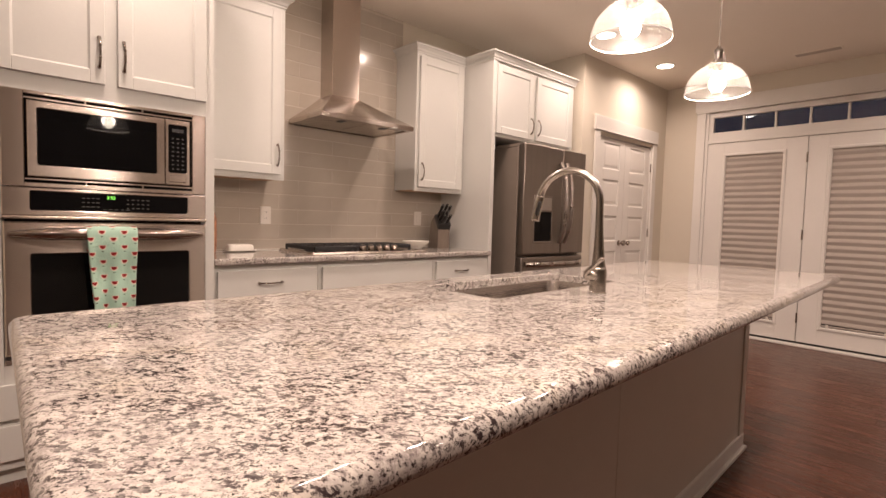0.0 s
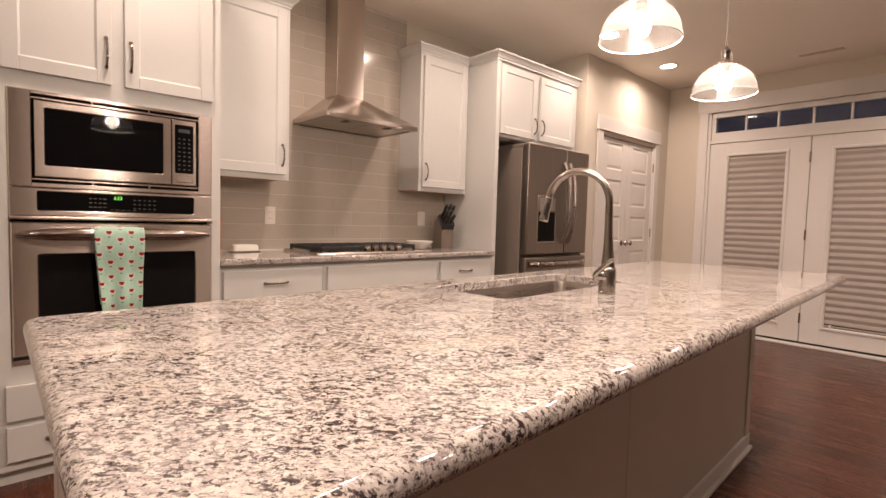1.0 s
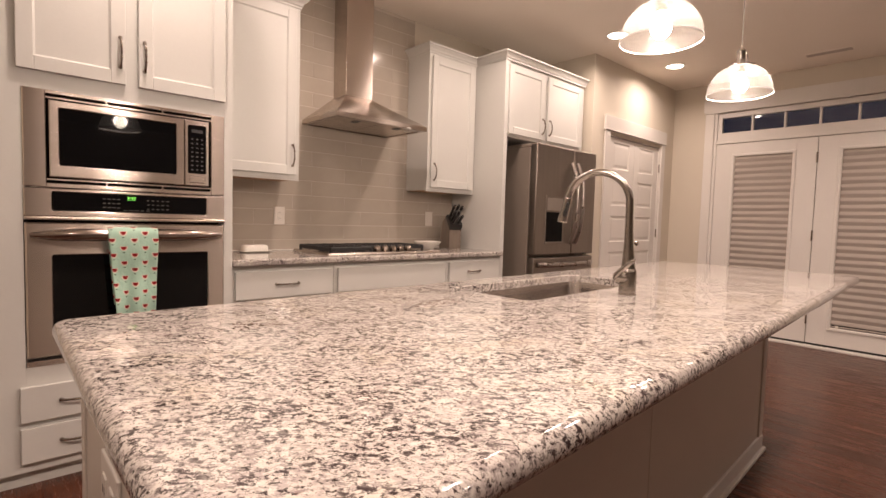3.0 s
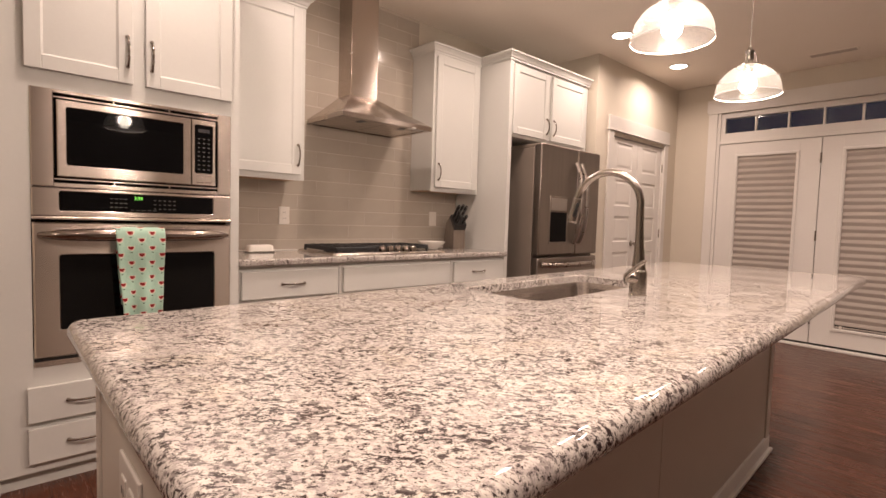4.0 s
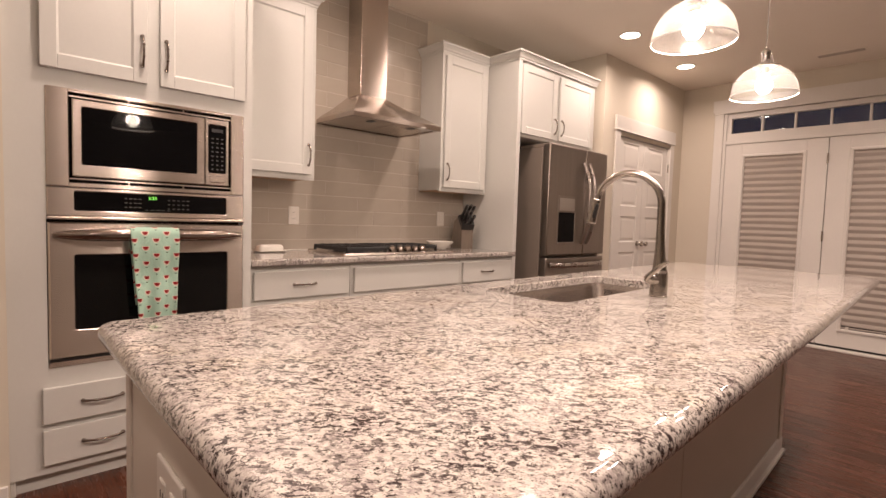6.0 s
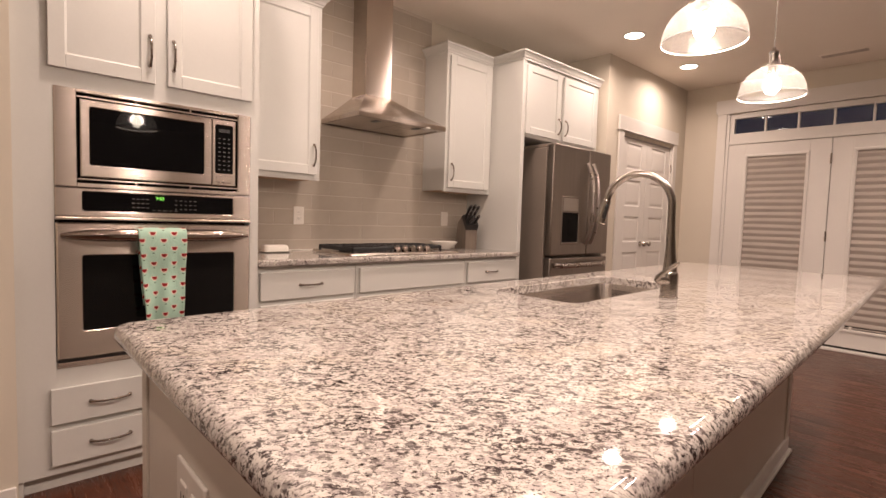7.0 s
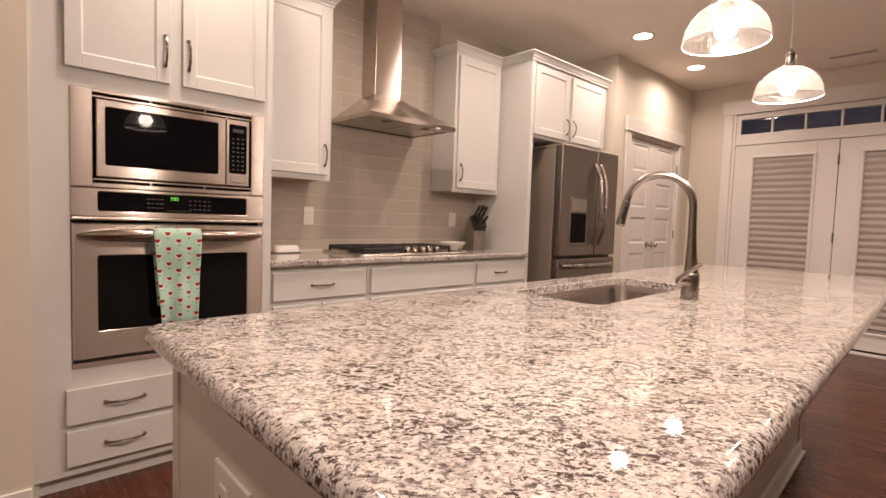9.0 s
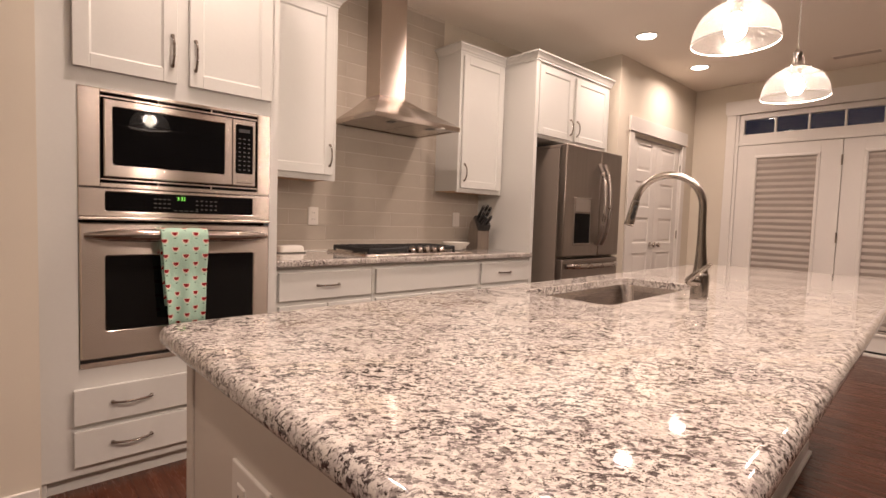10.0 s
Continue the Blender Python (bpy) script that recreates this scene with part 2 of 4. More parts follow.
# ---- mesh helpers ----
def finish(name, bm, mat, parent=None, label="", smooth=None):
    me = bpy.data.meshes.new(name)
    bmesh.ops.recalc_face_normals(bm, faces=bm.faces)
    if smooth is not None:
        for f in bm.faces:
            f.smooth = f.calc_area() < 0.02
        for e in bm.edges:
            if len(e.link_faces) == 2 and e.calc_face_angle(0) > radians(smooth):
                e.smooth = False
    bm.to_mesh(me)
    bm.free()
    me.materials.append(mat)
    ob = new(name, me)
    if parent:
        ob.parent = parent
    if label:
        ob["label"] = label
    return ob


part = finish


def thing(name, label, category, group="", kind="", place=(0, 0, 0)):
    ob = new(name)
    ob.empty_display_size = 0.1
    ob.location = place
    return tagged(ob, label, category, group, kind)


def box(bm, x0, x1, y0, y1, z0, z1, bevel=0.0, seg=1):
    made = bmesh.ops.create_cube(bm, size=1.0)["verts"]
    for v in made:
        v.co = Vector((x0 if v.co.x < 0 else x1, y0 if v.co.y < 0 else y1, z0 if v.co.z < 0 else z1))
    if bevel:
        edges = list({e for v in made for e in v.link_edges})
        bmesh.ops.bevel(bm, geom=edges, offset=bevel, segments=seg, affect="EDGES", profile=0.5)
    return bm


def boxed(*a, **k):
    return box(bmesh.new(), *a, **k)


def tube(bm, points, radii, seg=12, caps=True, flat=1.0):
    """A round bar swept along points; flat squashes it along its second axis."""
    pts = [Vector(p) for p in points]
    if not isinstance(radii, (list, tuple)):
        radii = [radii] * len(pts)
    rings, side = [], None
    for i, p in enumerate(pts):
        d = (pts[min(i + 1, len(pts) - 1)] - pts[max(i - 1, 0)]).normalized()
        if side is None:
            side = d.orthogonal().normalized()
        side = (side - d * side.dot(d)).normalized()
        other = d.cross(side)
        rings.append([bm.verts.new(p + radii[i] * (math.cos(a) * side + flat * math.sin(a) * other)) for a in (2 * math.pi * k / seg for k in range(seg))])
    for r0, r1 in zip(rings, rings[1:]):
        for k in range(seg):
            bm.faces.new((r0[k], r0[(k + 1) % seg], r1[(k + 1) % seg], r1[k]))
    if caps:
        bm.faces.new(rings[0])
        bm.faces.new(rings[-1])
    return bm


def lathe(bm, profile, centre, seg=48, axis="z", caps=True):
    """A solid of revolution from (radius, height) pairs."""
    c = Vector(centre)
    rings = []
    for r, h in profile:
        ring = []
        for k in range(seg):
            a = 2 * math.pi * k / seg
            p = Vector((r * math.cos(a), r * math.sin(a), h))
            if axis == "x":
                p = Vector((h, r * math.cos(a), r * math.sin(a)))
            ring.append(bm.verts.new(c + p))
        rings.append(ring)
    for r0, r1 in zip(rings, rings[1:]):
        for k in range(seg):
            bm.faces.new((r0[k], r0[(k + 1) % seg], r1[(k + 1) % seg], r1[k]))
    for ring, (r, h) in ((rings[0], profile[0]), (rings[-1], profile[-1])):
        if caps and r > 1e-5:
            bm.faces.new(ring)
    bmesh.ops.remove_doubles(bm, verts=[v for ring in rings for v in ring], dist=1e-6)
    return bm


def rounded_rect(x0, x1, y0, y1, r, k=6):
    pts = []
    for cx, cy, a0 in ((x1 - r, y1 - r, 0), (x0 + r, y1 - r, 90), (x0 + r, y0 + r, 180), (x1 - r, y0 + r, 270)):
        for i in range(k):
            a = radians(a0 + 90 * i / (k - 1))
            pts.append((cx + r * math.cos(a), cy + r * math.sin(a)))
    return pts


def loops(bm, rings, close_first=True, close_last=True):
    """Skin between rings of 3D points with equal counts."""
    made = [[bm.verts.new(p) for p in ring] for ring in rings]
    for r0, r1 in zip(made, made[1:]):
        for k in range(len(r0)):
            bm.faces.new((r0[k], r0[(k + 1) % len(r0)], r1[(k + 1) % len(r0)], r1[k]))
    if close_first:
        bm.faces.new(made[0])
    if close_last:
        bm.faces.new(made[-1])
    return bm


# ---- setting ----
WX = -3.30            # back wall
PX = -2.646           # pantry wall
PY0 = 4.225           # pantry wall's side
EY = 5.985            # end wall with the glazed doors
XR, YB = 6.0, -3.0    # added far side and rear of the room, out of view

tagged(finish("ceiling", boxed(WX - 0.15, XR + 0.15, YB - 0.15, EY + 0.15, CEIL, CEIL + 0.12), CEILING), "flat painted ceiling in warm off-white", "ceiling", kind="structure")
tagged(finish("wall_back", boxed(WX - 0.15, WX, YB, EY, 0, CEIL), WALL), "beige painted back wall behind the cabinets", "wall", kind="structure")
tagged(finish("wall_wing", boxed(WX, -2.645, YB, 0.0098, 0, CEIL), WALL), "beige painted wall beside the oven cabinet", "wall", kind="structure")
# Unseen walls added to close the room; far one set back to dim reflections.
tagged(finish("wall_far_unseen", boxed(XR, XR + 0.15, YB, EY, 0, CEIL), WALL), "unseen plain beige wall added to close the room", "wall", kind="structure")
tagged(finish("wall_rear_unseen", boxed(WX - 0.15, XR + 0.15, YB - 0.15, YB, 0, CEIL), WALL), "unseen plain beige wall added to close the room", "wall", kind="structure")
# pantry wall with its doorway
D0, D1, DH = 4.53, 5.66, 2.03
wall = tagged(new("wall_pantry"), "beige painted pantry wall with a doorway", "wall", kind="structure")
for a in ((WX, PX, PY0, PY0 + 0.11, 0, CEIL), (PX - 0.11, PX, PY0 + 0.11, D0, 0, CEIL), (PX - 0.11, PX, D1, EY, 0, CEIL), (PX - 0.11, PX, D0, D1, DH, CEIL)):
    part("wall_section", boxed(*a), WALL, wall)
# end wall with one opening for doors and transom
F0, F1, FT = -2.20, -0.30, 2.41
wall = tagged(new("wall_end"), "beige painted end wall around the glazed doors", "wall", kind="structure")
for a in ((PX - 0.11, F0, EY, EY + 0.15, 0, CEIL), (F1, XR, EY, EY + 0.15, 0, CEIL), (F0, F1, EY, EY + 0.15, FT, CEIL)):
    part("wall_section", boxed(*a), WALL, wall)
tagged(finish("ground", boxed(-60, 60, EY + 0.15, 120, -0.25, -0.15), DARK), "dark ground outside at dusk", "ground", kind="structure")
tagged(finish("floor", boxed(WX - 0.15, XR + 0.15, YB - 0.15, EY + 0.15, -0.10, -0.012), FLOOR), "dark red-brown wooden plank floor", "floor", kind="structure")


# ---- cabinets ----
def pull(y, z, xf, parent, upright=True, length=0.125):
    """An arched bar pull that stands off a face at xf."""
    bm = bmesh.new()
    pts, rad = [], []
    for i in range(31):
        s = i / 30 * 2 - 1
        off = 0.006 + 0.024 * (1 - abs(s) ** 2.6)
        a = s * length / 2
        pts.append((xf + off, y + (0 if upright else a), z + (a if upright else 0)))
        rad.append(0.0046 + 0.0018 * abs(s) ** 4 + (0.0024 if abs(abs(s) - 0.40) < 0.05 else 0) + (0.0014 if abs(s) < 0.04 else 0))
    tube(bm, pts, rad, seg=10)
    for s in (-1, 1):
        a = s * length / 2
        lathe(bm, [(0.0085, 0.0), (0.0085, 0.004), (0.006, 0.010), (0.0, 0.011)], (xf, y + (0 if upright else a), z + (a if upright else 0)), seg=12, axis="x")
    return part("handle", bm, PULL_METAL, parent, "polished arched bar pull", smooth=50)


def shaker(name, y0, y1, z0, z1, xf, parent, rail=0.056, inset=0.008, mat=None):
    """A door or drawer front: frame of stiles and rails round a recessed panel."""
    bm = bmesh.new()
    t = 0.020
    box(bm, xf - t, xf, y0, y0 + rail, z0, z1, 0.0025)
    box(bm, xf - t, xf, y1 - rail, y1, z0, z1, 0.0025)
    box(bm, xf - t, xf - 0.0004, y0 + rail - 0.001, y1 - rail + 0.001, z0, z0 + rail, 0.002)
    box(bm, xf - t, xf - 0.0004, y0 + rail - 0.001, y1 - rail + 0.001, z1 - rail, z1, 0.002)
    # sloped inner lip and the panel
    a = [(y0 + rail - 0.001, z0 + rail - 0.001), (y1 - rail + 0.001, z0 + rail - 0.001), (y1 - rail + 0.001, z1 - rail + 0.001), (y0 + rail - 0.001, z1 - rail + 0.001)]
    g = 0.007
    b = [(a[0][0] + g, a[0][1] + g), (a[1][0] - g, a[1][1] + g), (a[2][0] - g, a[2][1] - g), (a[3][0] + g, a[3][1] - g)]
    loops(bm, [[(xf - 0.0025, *p) for p in a], [(xf - inset, *p) for p in b]], close_first=False)
    return part(name, bm, mat or WHITE, parent)


def slab(name, y0, y1, z0, z1, xf, parent):
    return part(name, boxed(xf - 0.020, xf, y0, y1, z0, z1, 0.003, 2), WHITE, parent)


def crown(points, z0, parent):
    """Cove-like crown moulding along a plan line; the outside is to the right of the way."""
    prof = [(0.0, 0.0), (0.006, 0.0), (0.006, 0.012), (0.012, 0.016), (0.018, 0.030), (0.032, 0.046), (0.042, 0.052), (0.042, 0.064), (0.0, 0.064)]
    pts = [Vector((*p, 0)) for p in points]
    bm = bmesh.new()
    rings = []
    for i, p in enumerate(pts):
        ds = []
        if i > 0:
            ds.append((pts[i] - pts[i - 1]).normalized())
        if i < len(pts) - 1:
            ds.append((pts[i + 1] - pts[i]).normalized())
        ns = [Vector((d.y, -d.x, 0)) for d in ds]
        m = sum(ns, Vector()).normalized()
        m /= m.dot(ns[0])
        rings.append([p + m * o + Vector((0, 0, z0 + h)) for o, h in prof])
    loops(bm, rings)
    return part("crown_moulding", bm, WHITE, parent)


# tall oven cabinet
XO = -2.674
oc = thing("oven_cabinet", "tall white painted cabinet housing oven and microwave", "cabinet")
OY0, OY1 = 0.010, 0.947
part("side_panel", boxed(WX, XO, OY0, 0.1338, 0.068, 2.44), WHITE, oc)
part("side_panel", boxed(WX, XO, 0.9062, OY1, 0.068, 2.44), WHITE, oc)
part("upper_box", boxed(WX, XO - 0.0005, 0.134, 0.906, 1.6285, 2.44), WHITE, oc)
part("lower_box", boxed(WX, XO - 0.0005, 0.134, 0.906, 0.068, 0.5015), WHITE, oc)
part("back_panel", boxed(WX, WX + 0.02, 0.134, 0.906, 0.502, 1.628), WHITE, oc)
part("toe_kick", boxed(WX, XO - 0.035, OY0, OY1, 0, 0.068), WHITE, oc)
part("end_foot", boxed(XO - 0.035, XO - 0.012, OY0, OY0 + 0.018, 0, 0.068, 0.002), WHITE, oc)
d = shaker("door", 0.119, 0.486, 1.696, 2.36, -2.652, oc)
pull(0.465, 1.830, -2.652, d)
d = shaker("door", 0.534, 0.905, 1.696, 2.36, -2.652, oc)
pull(0.557, 1.830, -2.652, d)
d = slab("drawer", 0.113, 0.905, 0.279, 0.425, -2.652, oc)
pull(0.313, 0.354, -2.652, d, upright=False, length=0.14)
pull(0.705, 0.354, -2.652, d, upright=False, length=0.14)
d = slab("drawer", 0.113, 0.905, 0.109, 0.255, -2.652, oc)
pull(0.313, 0.184, -2.652, d, upright=False, length=0.14)
pull(0.705, 0.184, -2.652, d, upright=False, length=0.14)

# wall cabinets
XU = -3.030


def wall_cabinet(y0, y1, door0, door1, handle_y, label):
    c = thing("wall_cabinet", label, "cabinet", "wall cabinets")
    part("body", boxed(WX + 0.012, XU, y0, y1, 1.378, 2.425, 0.002), WHITE, c)
    part("bottom_panel", boxed(WX + 0.014, XU - 0.020, y0 + 0.018, y1 - 0.018, 1.3735, 1.3785), RAW_WOOD, c, "bare plywood underside")
    part("light_rail", boxed(XU - 0.019, XU, y0, y1, 1.368, 1.3778, 0.001), WHITE, c)
    dd = shaker("door", door0, door1, 1.402, 2.400, XU + 0.021, c)
    pull(handle_y, 1.52, XU + 0.021, dd)
    return c


c = wall_cabinet(0.950, 1.478, 0.975, 1.446, 1.425, "white painted wall cabinet beside the range hood")
crown([(XU, 0.948), (XU, 1.478), (WX + 0.012, 1.478)], 2.422, c)
c = wall_cabinet(2.535, 3.046, 2.560, 3.015, 2.588, "white painted wall cabinet beside the fridge panel")
crown([(WX + 0.012, 2.535), (XU, 2.535), (XU, 3.046)], 2.422, c)

# fridge surround
XF = -2.722
fc = thing("fridge_cabinet", "white painted two-door fridge cabinet with a tall side panel", "cabinet")
part("side_panel", boxed(WX + 0.012, XF + 0.012, 3.049, 3.092, 0, 2.425, 0.002), WHITE, fc)
part("body", boxed(WX, XF, 3.094, 4.180, 1.830, 2.425, 0.002), WHITE, fc)
d = shaker("door", 3.098, 3.556, 1.855, 2.400, XF + 0.021, fc)
pull(3.530, 1.965, XF + 0.021, d)
d = shaker("door", 3.605, 4.125, 1.855, 2.400, XF + 0.021, fc)
pull(3.630, 1.965, XF + 0.021, d)
crown([(XU + 0.012, 3.049), (XF + 0.012, 3.049), (XF + 0.012, 4.182)], 2.422, fc)

# base cabinets
XB = -2.712


def base_cabinet(y0, y1, handle, label):
    c = thing("base_cabinet", label, "cabinet", "base cabinets")
    part("body", boxed(WX + 0.012, XB, y0, y1, 0.10, 0.874, 0.0015), WHITE, c)
    part("toe_kick", boxed(WX + 0.012, XB - 0.07, y0, y1, 0, 0.10), WHITE, c)
    dd = slab("drawer", y0 + 0.022, y1 - 0.018, 0.698, 0.846, XB + 0.021, c)
    if handle:
        pull(handle, 0.772, XB + 0.021, dd, upright=False, length=0.13)
    mid = (y0 + y1) / 2
    for a, b in ((y0 + 0.022, mid - 0.004), (mid + 0.004, y1 - 0.018)):
        shaker("door", a, b, 0.125, 0.672, XB + 0.021, c)
    return c


base_cabinet(0.950, 1.552, 1.254, "white painted base cabinet with a drawer")
base_cabinet(1.554, 2.466, None, "white painted base cabinet under the cooktop")
base_cabinet(2.468, 3.046, 2.742, "white painted base cabinet with a drawer by the fridge panel")


def plain_top(x0, x1, y0, y1, z0, z1, r, hole=None, corner=0.02, shear=0.0):
    """A stone slab with a rounded edge, and a hole through it if given."""
    h = z1 - z0

    def ring(inset, z):
        return [(x + shear * (y - 0.13), y, z) for x, y in rounded_rect(x0 + inset, x1 - inset, y0 + inset, y1 - inset, max(corner - inset, 0.003))]
    rings = [ring(r + 0.006, z1), ring(r + 0.003, z1)]
    for i in range(15):
        a = radians(90 * i / 14)
        rings.append(ring(r * (1 - math.sin(a)), z1 - r * (1 - math.cos(a))))
    for i in range(5):
        a = radians(90 * i / 4)
        q = min(r * 0.7, h - r)
        rings.append(ring(q * (1 - math.cos(a)), z0 + q * (1 - math.sin(a))))
    bm = bmesh.new()
    if hole:
        hx0, hx1, hy0, hy1, hr = hole

        def inner(grow, z):
            return [(x + shear * (y - 0.13), y, z) for x, y in rounded_rect(hx0 - grow, hx1 + grow, hy0 - grow, hy1 + grow, hr)]
        rings = [inner(0.0, z0 + 0.010), inner(0.0, z1 - 0.003), inner(0.003, z1), inner(0.006, z1), inner(0.009, z1)] + rings + [inner(0.03, z0), inner(0.03, z0 + 0.010), inner(0.0, z0 + 0.010)]
        loops(bm, rings, False, False)
        bmesh.ops.remove_doubles(bm, verts=bm.verts, dist=1e-6)
    else:
        loops(bm, rings)
    return bm


tagged(finish("worktop", plain_top(WX + 0.012, -2.672, 0.950, 3.046, 0.876, 0.914, 0.014, corner=0.004), GRANITE, smooth=40), "cream and black granite countertop on the base cabinets", "countertop")

# ---- island ----
SH = -0.046
isl = thing("kitchen_island", "off-white painted kitchen island with plain panels", "island")
IY1 = 2.985


def skew(bm):
    for v in bm.verts:
        v.co.x += SH * (v.co.y - 0.13)
    return bm


part("end_panel", skew(boxed(-1.358, -0.690, 0.1795, 0.1955, 0.0, 0.873, 0.002)), ISLAND_PAINT, isl)
part("front_panel", skew(boxed(-0.720, -0.690, 0.196, IY1, 0.0, 0.8725, 0.002)), ISLAND_PAINT, isl)
part("rear_panel", skew(boxed(-1.358, -1.335, 0.196, IY1, 0.0, 0.8725, 0.002)), ISLAND_PAINT, isl)
part("far_panel", skew(boxed(-1.334, -0.721, IY1 - 0.03, IY1, 0.0, 0.8725, 0.002)), ISLAND_PAINT, isl)
for x0, x1 in ((-1.362, -1.324), (-0.721, -0.683)):
    part("corner_trim", boxed(x0, x1, 0.174, 0.184, 0.0, 0.872, 0.002), ISLAND_PAINT, isl)
part("corner_trim", skew(boxed(-0.692, -0.682, IY1 - 0.065, IY1 + 0.005, 0.0, 0.872, 0.002)), ISLAND_PAINT, isl)
part("seam_batten", skew(boxed(-0.692, -0.6885, 1.55, 1.575, 0.0, 0.872, 0.001)), ISLAND_PAINT, isl)
part("baseboard", skew(boxed(-0.693, -0.679, 0.172, IY1 + 0.010, 0.0, 0.085, 0.004)), TRIM, isl)
part("shoe_moulding", skew(boxed(-0.681, -0.664, 0.168, IY1 + 0.020, 0.0, 0.02, 0.005, 2)), TRIM, isl)
HOLE = (-1.285, -0.948, 1.225, 2.025, 0.05)
tagged(finish("worktop", plain_top(-1.418, -0.375, 0.129, 3.44, 0.874, 0.914, 0.020, hole=HOLE, corner=0.035, shear=SH), GRANITE, smooth=40), "polished cream granite island top with black flecks", "countertop")


# ---- sink and faucet ----
def sheared(pts):
    return [(x + SH * (y - 0.13), y, z) for x, y, z in pts]


bm = bmesh.new()
g = 0.004
rings = []
for grow, z, r in ((0.020, 0.8835, 0.05), (-g, 0.8835, 0.05), (-g - 0.004, 0.86, 0.05), (-0.014, 0.70, 0.05), (-0.028, 0.672, 0.05), (-0.06, 0.662, 0.05)):
    rings.append(sheared([(x, y, z) for x, y in rounded_rect(HOLE[0] - grow, HOLE[1] + grow, HOLE[2] - grow, HOLE[3] + grow, r)]))
loops(bm, rings, close_first=False)
sink = thing("sink", "undermount stainless steel sink in the island", "sink")
part("bowl", bm, SINK_STEEL, sink, smooth=40)
sx = -1.15 + SH * 1.5
part("drain", lathe(bmesh.new(), [(0.0, 0.664), (0.03, 0.664), (0.045, 0.667), (0.055, 0.664), (0.055, 0.660)], (sx, 1.645, 0), seg=28), CHROME, sink, smooth=40)

fau = thing("faucet", "brushed nickel gooseneck pull-down faucet beside the sink", "faucet")
FX, FY = -0.900, 1.635
UX, UY = -0.97, -0.24      # the way the spout points
bm = lathe(bmesh.new(), [(0.0295, 0.914), (0.0295, 0.917), (0.0278, 0.9185), (0.0275, 0.990), (0.0262, 0.998), (0.022, 1.003), (0.0, 1.004)], (FX, FY, 0), seg=36)
part("base", bm, NICKEL, fau, smooth=40)
way, rad = [], []
for z, r in ((0.998, 0.0235), (1.010, 0.0225), (1.035, 0.0195), (1.065, 0.0168), (1.10, 0.0148), (1.14, 0.0133), (1.18, 0.0127)):
    way.append((0.005 * (z - 0.998) / 0.2, z))
    rad.append(r)
R = 0.1085
for i in range(29):
    a = radians(i * 170 / 28)
    way.append((0.005 + R - R * math.cos(a), 1.2215 + R * math.sin(a)))
    rad.append(0.0124)


def spout_point(r, z):
    return Vector((FX + UX * r, FY + UY * r, z))


pts = [spout_point(r, z) for r, z in way]
part("spout", tube(bmesh.new(), pts, rad, seg=20), NICKEL, fau, smooth=50)
p0 = pts[-1]
dirn = (pts[-1] - pts[-2]).normalized()
hd = [p0 + dirn * q for q in (-0.002, 0.0, 0.004, 0.045, 0.082, 0.088, 0.090)]
part("spray_head", tube(bmesh.new(), hd, [0.0120, 0.0138, 0.0142, 0.0150, 0.0172, 0.0172, 0.0150], seg=20), NICKEL, fau, "flared spray head", smooth=50)
side = Vector((0.011, -0.0095, 0.002))
hp = [p0 + dirn * q + side for q in (0.018, 0.024, 0.036, 0.040, 0.046, 0.066, 0.072)]
part("spray_button", tube(bmesh.new(), hp, [0.003, 0.0065, 0.0065, 0.0045, 0.0075, 0.0075, 0.004], seg=12), BLACK, fau, "black spray button", smooth=60)
bm = tube(bmesh.new(), [(FX - 0.002, FY - 0.010, 0.968), (FX - 0.012, FY - 0.034, 0.974), (FX - 0.017, FY - 0.047, 0.977), (FX - 0.019, FY - 0.052, 0.978)], [0.0185, 0.0195, 0.0165, 0.008], seg=18)
tube(bm, [(FX - 0.020, FY - 0.046, 0.976), (FX - 0.004, FY - 0.055, 0.992), (FX + 0.026, FY - 0.062, 1.016), (FX + 0.050, FY - 0.065, 1.034), (FX + 0.056, FY - 0.066, 1.038)], [0.0125, 0.0112, 0.0088, 0.0080, 0.0045], seg=14, flat=0.75)
part("lever", bm, NICKEL, fau, smooth=50)


# ---- wall oven ----
XA = -2.667           # face of the appliances
AY0, AY1 = 0.135, 0.905


def text_mesh(words, size, mat, parent, m, name="writing", label=""):
    cu = bpy.data.curves.new(name, "FONT")
    cu.body, cu.size, cu.align_x, cu.align_y, cu.extrude = words, size, "CENTER", "CENTER", 0.0004
    tmp = bpy.data.objects.new(name, cu)
    scene.collection.objects.link(tmp)
    me = bpy.data.meshes.new_from_object(tmp.evaluated_get(bpy.context.evaluated_depsgraph_get()))
    bpy.data.objects.remove(tmp)
    me.materials.clear()
    me.materials.append(mat)
    ob = new(name, me)
    ob.parent = parent
    ob.matrix_basis = m
    if label:
        ob["label"] = label
    return ob


FACING = Matrix(((0, 0, 1, 0), (1, 0, 0, 0), (0, 1, 0, 0), (0, 0, 0, 1)))   # text plane to the +x face
LEGEND = material("grey_key_print", (0.075, 0.07, 0.066), rough=0.5, vary=0.1, scale=30)
GREEN = emitter("green_digits", (0.25, 1.0, 0.12), 1.0)


